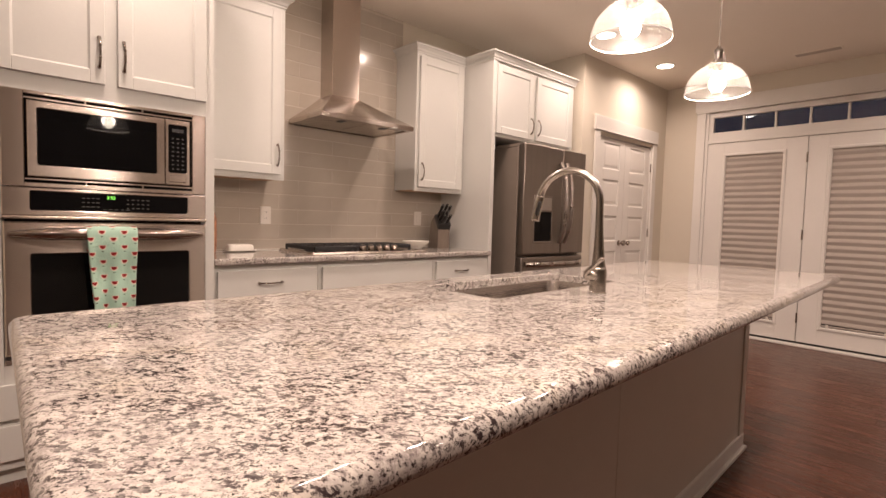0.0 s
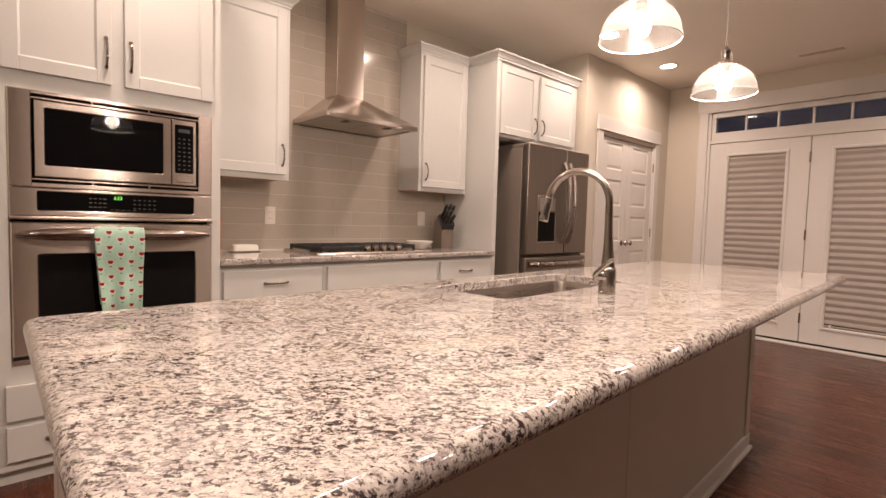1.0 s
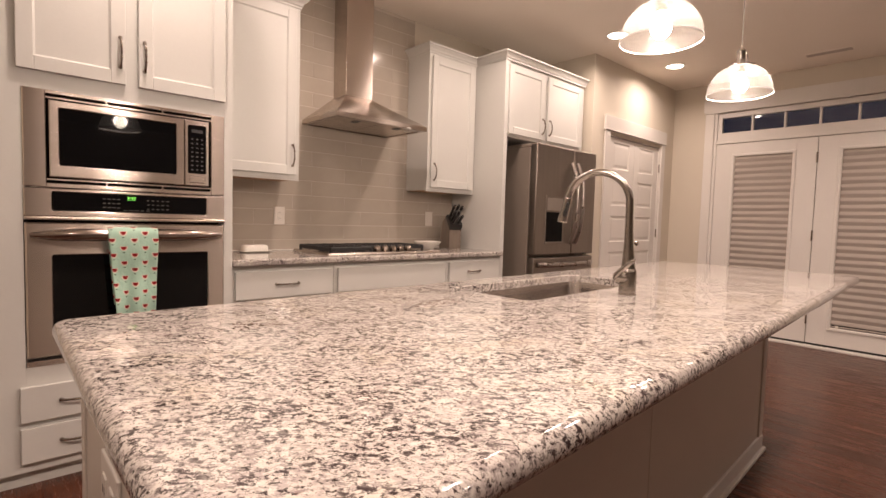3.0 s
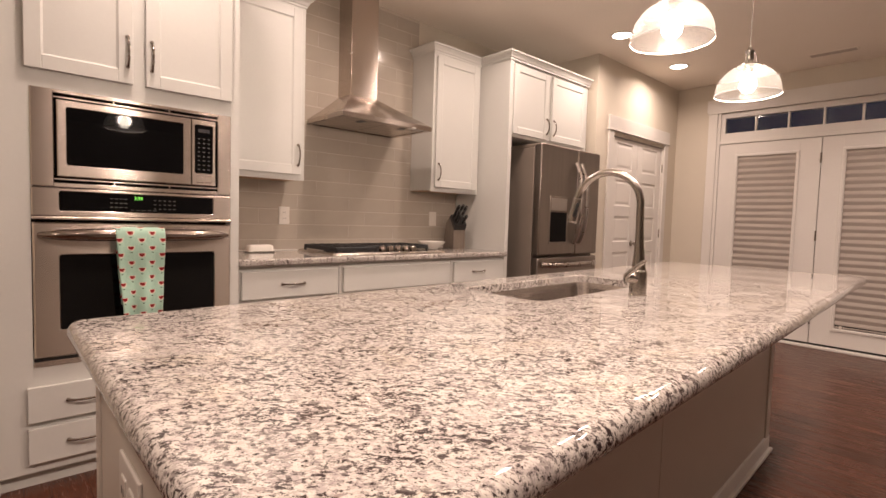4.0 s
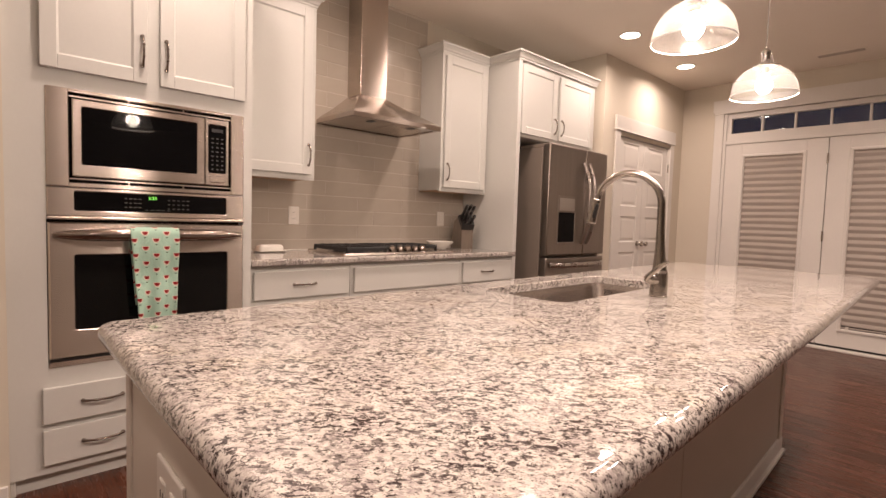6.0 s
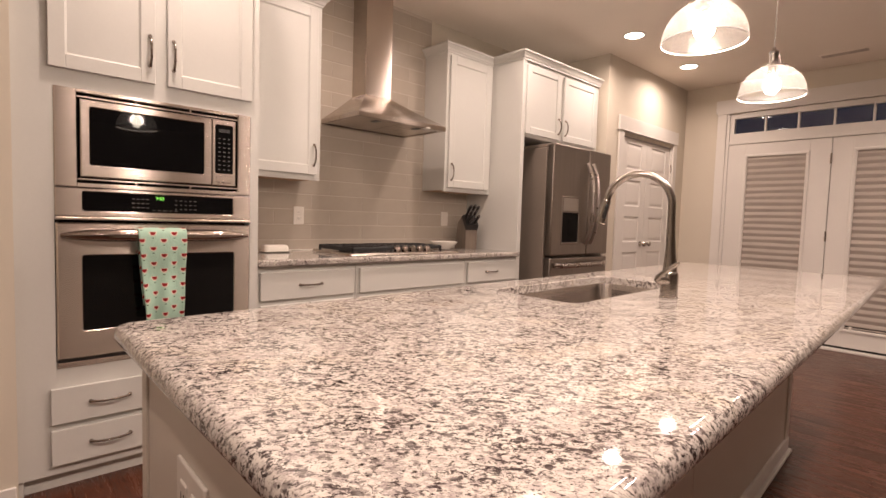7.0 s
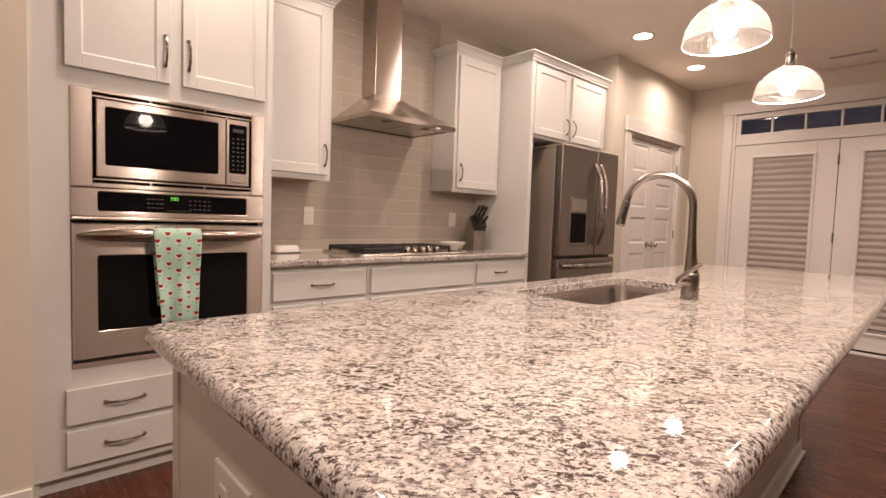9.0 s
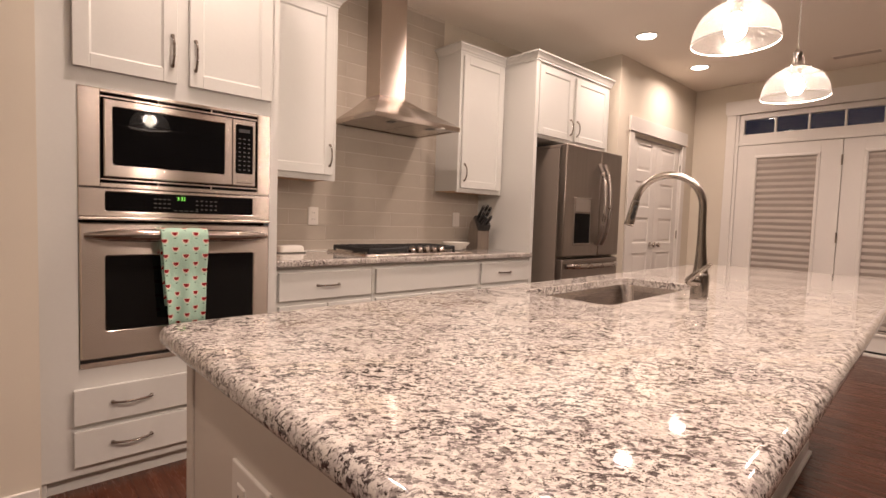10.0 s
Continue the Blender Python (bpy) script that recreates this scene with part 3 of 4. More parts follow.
def bordered(x0, x1, y0, y1, z0, z1, by0, by1, bz0, bz1, bevel=0.003):
    """A panel with a round-cornered window cut through it."""
    def ring(x, a0, a1, b0, b1, r):
        return [(x, p, q) for p, q in rounded_rect(a0, a1, b0, b1, r)]
    rc = max(min(0.006, (by1 - by0) / 12), 0.002)
    rings = [ring(x0, by0, by1, bz0, bz1, rc), ring(x1 - bevel, by0, by1, bz0, bz1, rc)]
    rings += [ring(x1, by0 - bevel, by1 + bevel, bz0 - bevel, bz1 + bevel, rc + bevel)]
    rings += [ring(x1, y0 + bevel, y1 - bevel, z0 + bevel, z1 - bevel, 0.0015), ring(x1 - bevel, y0, y1, z0, z1, 0.002), ring(x0, y0, y1, z0, z1, 0.002)]
    rings += [rings[0]]
    bm = loops(bmesh.new(), rings, False, False)
    bmesh.ops.remove_doubles(bm, verts=bm.verts, dist=1e-6)
    return bm


def keypad(y0, y1, z0, z1, cols, rows, w, h, x, parent):
    bm = bmesh.new()
    for i in range(cols):
        for j in range(rows):
            y = y0 + (y1 - y0) * (i + 0.5) / cols
            z = z0 + (z1 - z0) * (j + 0.5) / rows
            ww = w * (0.8 + 0.4 * ((i * 7 + j * 3) % 5) / 5)
            box(bm, x, x + 0.0006, y - ww / 2, y + ww / 2, z - h / 2, z + h / 2)
    return tagged(part("keypad", bm, LEGEND, parent, "small grey key legends"), kind="stuff")


oven = thing("wall_oven", "stainless steel built-in wall oven with black glass door", "oven")
part("case", boxed(-3.24, XA - 0.028, 0.150, 0.890, 0.506, 1.236), DARK, oven)
bm = bordered(XA - 0.024, XA, AY0, AY1, 1.118, 1.234, 0.226, 0.820, 1.142, 1.219, 0.004)
part("control_frame", bm, STEEL, oven)
part("lower_lip", boxed(XA - 0.022, XA + 0.012, AY0, AY1, 1.1035, 1.1175, 0.005, 3), STEEL, oven, "rounded bright steel lip")
cp = part("control_panel", boxed(XA - 0.020, XA - 0.002, 0.226, 0.820, 1.142, 1.219, 0.002), BLACK_GLASS, oven, "black glass control panel")
keypad(0.395, 0.465, 1.152, 1.207, 4, 3, 0.011, 0.004, XA - 0.002, cp)
keypad(0.560, 0.660, 1.150, 1.207, 5, 3, 0.010, 0.004, XA - 0.002, cp)
keypad(0.470, 0.580, 1.148, 1.154, 5, 1, 0.014, 0.003, XA - 0.002, cp)
text_mesh("3:33", 0.020, GREEN, cp, Matrix.Translation((XA - 0.0015, 0.505, 1.203)) @ FACING, "clock_digits", "green lit clock digits")
bm = bordered(XA - 0.03, XA + 0.004, AY0 + 0.002, AY1 - 0.002, 0.538, 1.093, 0.226, 0.822, 0.652, 0.957, 0.006)
od = part("door", bm, STEEL, oven)
part("window", boxed(XA - 0.025, XA + 0.0005, 0.220, 0.828, 0.646, 0.963), BLACK_GLASS, od, "black oven door glass")
bm = bmesh.new()
pts, rad = [], []
for i in range(25):
    s = i / 24 * 2 - 1
    pts.append((XA + 0.012 + 0.046 * (1 - abs(s) ** 3.2), 0.520 + 0.365 * s, 1.0445 - 0.003 * abs(s) ** 2))
    rad.append(0.009 + 0.0180 * (1 - abs(s) ** 5))
tube(bm, pts, rad, seg=14)
for s in (-1, 1):
    tube(bm, [(XA, 0.520 + s * 0.352, 1.046), (XA + 0.02, 0.520 + s * 0.347, 1.047)], 0.009, seg=12)
part("handle", bm, HANDLE_STEEL, od, "bowed stainless bar handle", smooth=50)
part("vent_strip", boxed(XA - 0.03, XA - 0.008, AY0 + 0.004, AY1 - 0.004, 0.524, 0.538), BLACK, oven)
part("lower_trim", boxed(XA - 0.03, XA - 0.001, AY0 + 0.001, AY1 - 0.001, 0.502, 0.524, 0.003), STEEL, oven)

# ---- microwave ----
mw = thing("microwave", "built-in stainless steel microwave with trim kit", "microwave")
part("case", boxed(-3.1, XA - 0.03, 0.160, 0.880, 1.246, 1.618), DARK, mw)
MY0, MY1 = 0.210, 0.842
bm = boxed(XA - 0.024, XA, AY0, MY0, 1.237, 1.628, 0.004)
box(bm, XA - 0.024, XA, MY1, AY1, 1.237, 1.628, 0.004)
box(bm, XA - 0.024, XA - 0.0003, MY0 - 0.003, MY1 + 0.003, 1.237, 1.2545, 0.002)
box(bm, XA - 0.024, XA - 0.0003, MY0 - 0.003, MY1 + 0.003, 1.613, 1.628, 0.002)
box(bm, XA - 0.024, XA - 0.004, MY0, MY1, 1.2665, 1.2725)
box(bm, XA - 0.024, XA - 0.004, MY0, MY1, 1.5955, 1.6015)
for y in (0.415, 0.630):
    box(bm, XA - 0.024, XA - 0.003, y - 0.003, y + 0.003, 1.2545, 1.2665)
    box(bm, XA - 0.024, XA - 0.003, y - 0.003, y + 0.003, 1.6015, 1.613)
part("trim_frame", bm, STEEL, mw)
# Backing coloured near-black for the shade in the gap round the door.
part("recess", boxed(XA - 0.030, XA - 0.022, MY0 - 0.002, MY1 + 0.002, 1.250, 1.616), DARK, mw)
bm = bordered(XA - 0.02, XA + 0.006, 0.219, 0.722, 1.279, 1.589, 0.252, 0.686, 1.328, 1.559, 0.004)
dd = part("door", bm, STEEL, mw)
part("window", boxed(XA - 0.02, XA + 0.003, 0.248, 0.690, 1.324, 1.563), BLACK_GLASS, dd, "black microwave door glass")
bm = bordered(XA - 0.02, XA + 0.006, 0.7235, 0.830, 1.279, 1.589, 0.738, 0.816, 1.338, 1.563, 0.003)
pp = part("panel_frame", bm, STEEL, mw)
cp = part("control_panel", boxed(XA - 0.02, XA + 0.004, 0.736, 0.818, 1.336, 1.565), BLACK_GLASS, mw, "black key panel")
keypad(0.744, 0.810, 1.345, 1.510, 3, 8, 0.010, 0.005, XA + 0.004, cp)
part("display", boxed(XA + 0.003, XA + 0.0046, 0.752, 0.802, 1.530, 1.546), BLACK, cp)
part("release_button", boxed(XA, XA + 0.009, 0.741, 0.813, 1.292, 1.326, 0.003), STEEL, pp)


# ---- dish towel ----
def towel_cloth():
    """Mint cotton with rows of red melon slices and dark seeds, staggered by column."""
    m = bpy.data.materials.new("mint_melon_cotton")
    m.use_nodes = True
    n, l = m.node_tree.nodes, m.node_tree.links
    b = n["Principled BSDF"]
    b.inputs["Roughness"].default_value = 0.95
    uv = n.new("ShaderNodeTexCoord")
    sep = n.new("ShaderNodeSeparateXYZ")
    l.new(uv.outputs["UV"], sep.inputs[0])

    def mth(op, a, c=None, d=None):
        x = n.new("ShaderNodeMath")
        x.operation = op
        for i, v in enumerate((a, c, d)):
            if v is None:
                continue
            if isinstance(v, (int, float)):
                x.inputs[i].default_value = v
            else:
                l.new(v, x.inputs[i])
        return x.outputs[0]

    u = mth("DIVIDE", sep.outputs[0], 0.0400)
    col = mth("FLOOR", u)
    fu = mth("SUBTRACT", mth("FRACT", u), 0.5)
    v = mth("ADD", mth("DIVIDE", sep.outputs[1], 0.0640), mth("MULTIPLY", mth("MODULO", col, 2.0), 0.47))
    fv = mth("SUBTRACT", mth("FRACT", v), 0.5)
    du, dv = mth("MULTIPLY", fu, 0.0400), mth("MULTIPLY", fv, 0.0640)
    dist = mth("SQRT", mth("ADD", mth("MULTIPLY", mth("MULTIPLY", du, du), 1.35), mth("MULTIPLY", dv, dv)))
    low = mth("GREATER_THAN", dv, -0.0035)
    rind = mth("MULTIPLY", mth("LESS_THAN", dist, 0.0165), low)
    flesh = mth("MULTIPLY", mth("LESS_THAN", dist, 0.0122), mth("GREATER_THAN", dv, -0.002))
    sv = mth("SUBTRACT", dv, 0.024)
    seed = mth("LESS_THAN", mth("ADD", mth("POWER", mth("DIVIDE", du, 0.0045), 2.0), mth("POWER", mth("DIVIDE", sv, 0.0022), 2.0)), 1.0)

    def lay(fac, a, colour):
        x = n.new("ShaderNodeMix")
        x.data_type = "RGBA"
        l.new(fac, x.inputs["Factor"])
        if isinstance(a, tuple):
            x.inputs["A"].default_value = (*a, 1)
        else:
            l.new(a, x.inputs["A"])
        x.inputs["B"].default_value = (*colour, 1)
        return x.outputs["Result"]

    c1 = lay(seed, (0.40, 0.60, 0.49), (0.08, 0.10, 0.06))
    c1 = lay(rind, c1, (0.74, 0.62, 0.50))
    c1 = lay(flesh, c1, (0.25, 0.012, 0.016))
    l.new(c1, b.inputs["Base Color"])
    no = n.new("ShaderNodeTexNoise")
    no.inputs["Scale"].default_value = 900.0
    l.new(uv.outputs["Object"], no.inputs["Vector"])
    bp = n.new("ShaderNodeBump")
    bp.inputs["Strength"].default_value, bp.inputs["Distance"].default_value = 0.4, 0.001
    l.new(no.outputs[0], bp.inputs["Height"])
    crease = n.new("ShaderNodeTexNoise")
    crease.inputs["Scale"].default_value, crease.inputs["Detail"].default_value, crease.inputs["Distortion"].default_value = 38.0, 3.0, 0.8
    l.new(uv.outputs["Object"], crease.inputs["Vector"])
    cb = n.new("ShaderNodeBump")
    cb.inputs["Strength"].default_value, cb.inputs["Distance"].default_value = 0.55, 0.006
    l.new(crease.outputs[0], cb.inputs["Height"])
    l.new(bp.outputs[0], cb.inputs["Normal"])
    l.new(cb.outputs[0], b.inputs["Normal"])
    return m


def towel():
    bm = bmesh.new()
    uvl = bm.loops.layers.uv.new("uv")
    nu, rows = 26, []
    hx, hz, rr = XA + 0.058, 1.045, 0.0300
    way = []                               # (x, z, run) down the back, over the bar, down the front
    for i in range(9):
        way.append((hx - rr, 0.74 + i * (hz - 0.74) / 8))
    for i in range(1, 8):
        a = radians(180 - i * 180 / 8)
        way.append((hx + rr * math.cos(a), hz + rr * math.sin(a)))
    for i in range(22):
        way.append((hx + rr + 0.004 * math.sin(i * 0.5), hz - i * (hz - 0.668) / 21))
    run, prev = 0.0, way[0]
    for x, z in way:
        run += math.hypot(x - prev[0], z - prev[1])
        prev = (x, z)
        s = max(0.0, (1.03 - z) / 0.36)
        half = (0.093 - 0.020 * s) * (0.94 if x < hx else 1.0)
        mid = 0.498 + 0.006 * s
        row = []
        for k in range(nu + 1):
            q = k / nu * 2 - 1
            wave = 0.0075 * s ** 0.7 * (math.sin(q * 5.2 + 1.0) + 0.5 * math.sin(q * 9.5 - z * 14))
            row.append((bm.verts.new((x + wave + (0.010 * s * (q * q)), mid + half * q, z)), 0.10 + 0.090 * q, run))
        rows.append(row)
    for r0, r1 in zip(rows, rows[1:]):
        for k in range(nu):
            quad = (r0[k], r0[k + 1], r1[k + 1], r1[k])
            f = bm.faces.new([c[0] for c in quad])
            for lp, c in zip(f.loops, quad):
                lp[uvl].uv = (c[1], c[2])
    ob = finish("dish_towel", bm, towel_cloth(), smooth=80)
    md = ob.modifiers.new("thickness", "SOLIDIFY")
    md.thickness, md.offset = 0.0025, 1.0
    return tagged(ob, "mint green dish towel with red melon print on the oven handle", "towel")


towel()

# ---- range hood ----
hood = thing("range_hood", "stainless steel chimney range hood above the cooktop", "range hood")
HX0, HX1, HY0, HY1, HZ = WX + 0.012, -2.825, 1.625, 2.350, 1.774
CX1, CY0, CY1 = -3.118, 1.862, 2.078
bm = bmesh.new()
rings = []
for s in [0.0] + [i / 8 for i in range(9)]:
    k = s ** 0.8
    z = HZ + 0.030 + (1.992 - HZ - 0.030) * (0.60 * k + 0.40 * k * k)
    rings.append([(HX0, HY0 + (CY0 - HY0) * s, z), (HX1 + (CX1 - HX1) * s, HY0 + (CY0 - HY0) * s, z), (HX1 + (CX1 - HX1) * s, HY1 + (CY1 - HY1) * s, z), (HX0, HY1 + (CY1 - HY1) * s, z)])
rings[0] = [(x, y, HZ) for x, y, z in rings[0]]
loops(bm, rings, close_first=False)
part("canopy", bm, STEEL, hood, smooth=30)
bm = boxed(HX0, HX1 - 0.004, HY0 + 0.004, HY0 + 0.03, HZ - 0.001, HZ + 0.012)
box(bm, HX0, HX1 - 0.004, HY1 - 0.03, HY1 - 0.004, HZ - 0.001, HZ + 0.012)
box(bm, HX1 - 0.04, HX1 - 0.004, HY0 + 0.03, HY1 - 0.03, HZ - 0.001, HZ + 0.012)
part("underside_rim", bm, STEEL, hood)
ym = (HY0 + HY1) / 2
for a, b in ((HY0 + 0.032, ym - 0.004), (ym + 0.004, HY1 - 0.032)):
    fl = part("grease_filter", boxed(HX0 + 0.02, HX1 - 0.042, a, b, HZ + 0.003, HZ + 0.014, 0.002), STEEL, hood, "flat metal grease filter")
    part("filter_latch", boxed(HX1 - 0.13, HX1 - 0.07, (a + b) / 2 - 0.02, (a + b) / 2 + 0.02, HZ, HZ + 0.0035, 0.001), BLACK, fl)
part("light_lens", lathe(bmesh.new(), [(0.0, -0.002), (0.028, -0.002), (0.030, 0.006)], (HX1 - 0.022, ym + 0.20, HZ), seg=20), CERAMIC, hood)
part("chimney", boxed(HX0, CX1, CY0, CY1, 1.985, CEIL - 0.001, 0.0015), STEEL, hood)

# ---- cooktop ----
ct = thing("cooktop", "stainless steel gas cooktop with black iron grates", "cooktop")
TX0, TX1, TY0, TY1 = -3.205, -2.715, 1.520, 2.430
bm = bmesh.new()
loops(bm, [[(x, y, z) for x, y in rounded_rect(TX0 + i, TX1 - i, TY0 + i, TY1 - i, 0.02)] for i, z in ((0.0, 0.9145), (0.0, 0.920), (0.006, 0.930), (0.03, 0.924))])
part("tray", bm, SINK_STEEL, ct, smooth=40)


def grate(y0, y1, x0, x1):
    bm = bmesh.new()
    zt = 0.964
    for y in (y0, y1 - 0.014):
        box(bm, x0, x1, y, y + 0.014, zt - 0.026, zt, 0.004)
    for x in (x0, x1 - 0.014):
        box(bm, x, x + 0.014, y0, y1, zt - 0.026, zt, 0.004)
    for k in range(1, 5):
        y = y0 + (y1 - y0) * k / 5
        box(bm, x0, x1, y - 0.005, y + 0.005, zt - 0.014, zt + 0.002, 0.002)
    xm = (x0 + x1) / 2
    box(bm, xm - 0.006, xm + 0.006, y0, y1, zt - 0.014, zt + 0.001, 0.002)
    for x in (x0, x1 - 0.016):
        for y in (y0, y1 - 0.016):
            box(bm, x, x + 0.016, y, y + 0.016, 0.922, zt - 0.01, 0.003)
    return part("grate", bm, IRON, ct, "black cast iron grate")


grate(1.555, 1.855, -3.17, -2.755)
grate(1.862, 2.115, -3.17, -2.880)
grate(2.122, 2.395, -3.17, -2.880)
for bx, by, r in ((-3.06, 1.705, 0.045), (-2.86, 1.705, 0.036), (-3.03, 1.985, 0.055), (-3.06, 2.26, 0.04), (-2.95, 2.26, 0.036)):
    part("burner", lathe(bmesh.new(), [(r * 1.25, 0.922), (r * 1.25, 0.930), (r, 0.934), (r, 0.944), (r * 0.9, 0.950), (0.0, 0.951)], (bx, by, 0), seg=24), IRON, ct, smooth=40)
for k in range(5):
    y = 1.925 + 0.064 * k
    kn = part("knob", lathe(bmesh.new(), [(0.029, 0.922), (0.029, 0.928), (0.0245, 0.931), (0.023, 0.957), (0.019, 0.963), (0.0, 0.964)], (-2.795, y, 0), seg=24), HANDLE_STEEL, ct, "polished metal control knob", smooth=40)
    part("knob_grip", boxed(-2.812, -2.778, y - 0.004, y + 0.004, 0.9655, 0.971, 0.002), CHROME, kn)
    part("knob_cap", lathe(bmesh.new(), [(0.0185, 0.9625), (0.0185, 0.9655), (0.0165, 0.9668), (0.0, 0.967)], (-2.795, y, 0), seg=20), BLACK, kn, "black knob cap", smooth=40)

# ---- fridge ----
fr = thing("refrigerator", "dark stainless french-door refrigerator with ice dispenser", "refrigerator")
RX, RY0, RY1 = -2.565, 3.300, 4.190
part("body", boxed(-3.26, RX - 0.075, RY0 + 0.004, RY1 - 0.004, 0.02, 1.765, 0.006, 2), FRIDGE_SIDE, fr)
part("hinge_cover", boxed(-2.90, RX - 0.03, RY0 + 0.01, RY0 + 0.09, 1.765, 1.795, 0.008, 2), FRIDGE_SIDE, fr)
part("hinge_cover", boxed(-2.90, RX - 0.03, RY1 - 0.09, RY1 - 0.01, 1.765, 1.795, 0.008, 2), FRIDGE_SIDE, fr)
RM = 3.832
q = part("door", boxed(RX - 0.068, RX, RY0, RM - 0.002, 0.880, 1.795, 0.012, 3), FRIDGE_STEEL, fr, smooth=40)
q2 = part("door", boxed(RX - 0.068, RX, RM + 0.002, RY1, 0.880, 1.795, 0.012, 3), FRIDGE_STEEL, fr, smooth=40)
q3 = part("freezer_drawer", boxed(RX - 0.068, RX, RY0, RY1, 0.10, 0.860, 0.012, 3), FRIDGE_STEEL, fr, smooth=40)
part("plinth", boxed(-3.2, RX - 0.06, RY0 + 0.02, RY1 - 0.02, 0.0, 0.10), BLACK, fr)
for par, y, out in ((q, RM - 0.040, -1), (q2, RM + 0.040, 1)):
    pts = []
    for i in range(19):
        s = i / 18 * 2 - 1
        pts.append((RX + 0.010 + 0.068 * (1 - abs(s) ** 2.6), y, 1.325 + 0.350 * s))
    bm = tube(bmesh.new(), pts, 0.0165, seg=14, flat=0.8)
    part("handle", bm, FRIDGE_HANDLE, par, "bowed bright steel handle", smooth=50)
pts = [(RX + 0.008 + 0.050 * (1 - (i / 16 * 2 - 1) ** 6), 3.745 + 0.40 * (i / 16 * 2 - 1), 0.800) for i in range(17)]
part("handle", tube(bmesh.new(), pts, 0.021, seg=14), FRIDGE_HANDLE, q3, "bright steel bar handle", smooth=50)
dsp = part("dispenser", bordered(RX - 0.004, RX + 0.005, 3.435, 3.695, 0.972, 1.375, 3.447, 3.683, 0.992, 1.240, 0.003), FRIDGE_STEEL, q, "steel dispenser surround")
# Flush sheet and paddle are near-black, the niche's shade put into their colour.
part("dispenser_shade", boxed(RX - 0.002, RX + 0.0015, 3.445, 3.685, 0.990, 1.242), DARK, dsp, "flat near-black sheet for the shaded dispenser niche")
part("dispenser_panel", boxed(RX + 0.004, RX + 0.007, 3.455, 3.675, 1.255, 1.360, 0.001), STEEL_V, dsp)
part("dispenser_paddle", boxed(RX + 0.001, RX + 0.006, 3.535, 3.595, 1.06, 1.19, 0.002), DARK, dsp)


# ---- pantry doors ----
def casing(name, y0, y1, top, label):
    c = thing(name, label, "door trim", kind="structure")
    w = 0.088
    for a, b in ((y0 - w, y0), (y1, y1 + w)):
        part("side_casing", boxed(PX, PX + 0.019, a, b, 0, top, 0.002), TRIM, c)
    part("head_casing", boxed(PX, PX + 0.024, y0 - w - 0.012, y1 + w + 0.012, top, top + 0.142, 0.002), TRIM, c)
    part("fillet", boxed(PX, PX + 0.030, y0 - w - 0.016, y1 + w + 0.016, top + 0.0005, top + 0.014, 0.003), TRIM, c)
    for a, b in ((y0, y0 + 0.016), (y1 - 0.016, y1)):
        part("jamb", boxed(PX - 0.109, PX - 0.0005, a, b, 0, top - 0.04), TRIM, c)
    part("jamb", boxed(PX - 0.109, PX - 0.0005, y0, y1, top - 0.04, top - 0.024), TRIM, c)
    return c


casing("trim_pantry", D0, D1, 2.068, "white painted casing round the pantry doors")


def pantry_leaf(y0, y1, knob_y, hinge_y):
    leaf = thing("pantry_door", "closed white five-panel pantry door with dark knob", "door", "pantry door pair")
    x0, x1 = PX - 0.050, PX - 0.014
    bm = bmesh.new()
    st = 0.108
    box(bm, x0, x1, y0, y0 + st, 0.008, 2.022, 0.002)
    box(bm, x0, x1, y1 - st, y1, 0.008, 2.022, 0.002)
    edges = [(0.008, 0.245)] + [(0.505 + 0.3675 * k, 0.6125 + 0.3675 * k) for k in range(4)] + [(1.975, 2.022)]
    for a, b in edges:
        box(bm, x0, x1 - 0.0003, y0 + st - 0.001, y1 - st + 0.001, a, b, 0.002)
    part("frame", bm, TRIM, leaf)
    for (a0, a1), (b0, b1) in zip(edges, edges[1:]):
        bm = bmesh.new()
        lo, hi, ya, yb = a1, b0, y0 + st, y1 - st
        rings = []
        for i, x in ((0.0, x1 - 0.002), (0.007, x1 - 0.008), (0.022, x1 - 0.008), (0.040, x1 - 0.004)):
            rings.append([(x, ya + i, lo + i), (x, yb - i, lo + i), (x, yb - i, hi - i), (x, ya + i, hi - i)])
        loops(bm, rings, close_first=False)
        part("panel", bm, TRIM, leaf)
    kb = lathe(bmesh.new(), [(0.030, 0.0), (0.030, 0.005), (0.012, 0.009), (0.010, 0.030), (0.022, 0.038), (0.027, 0.050), (0.022, 0.060), (0.0, 0.063)], (x1, knob_y, 0.958), seg=24, axis="x")
    part("knob", kb, NICKEL, leaf, "dark brushed nickel knob", smooth=40)
    for z in (0.25, 1.07, 1.80):
        part("hinge", tube(bmesh.new(), [(x1 + 0.014, hinge_y, z - 0.045), (x1 + 0.014, hinge_y, z + 0.045)], 0.007, seg=10), NICKEL, leaf, smooth=60)
    return leaf


PM = 5.085
pantry_leaf(D0 + 0.019, PM - 0.002, PM - 0.055, D0 + 0.012)
pantry_leaf(PM + 0.002, D1 - 0.019, PM + 0.055, D1 - 0.012)

# ---- glazed end doors ----
ft = thing("trim_end", "white painted casing round the glazed doors", "door trim", kind="structure")
w = 0.092
for a, b in ((F0 - w, F0), (F1, F1 + w)):
    part("side_casing", boxed(a, b, EY - 0.019, EY, 0, 2.425, 0.002), TRIM, ft)
part("head_casing", boxed(F0 - w - 0.02, F1 + w + 0.02, EY - 0.024, EY, 2.425, 2.555, 0.002), TRIM, ft)
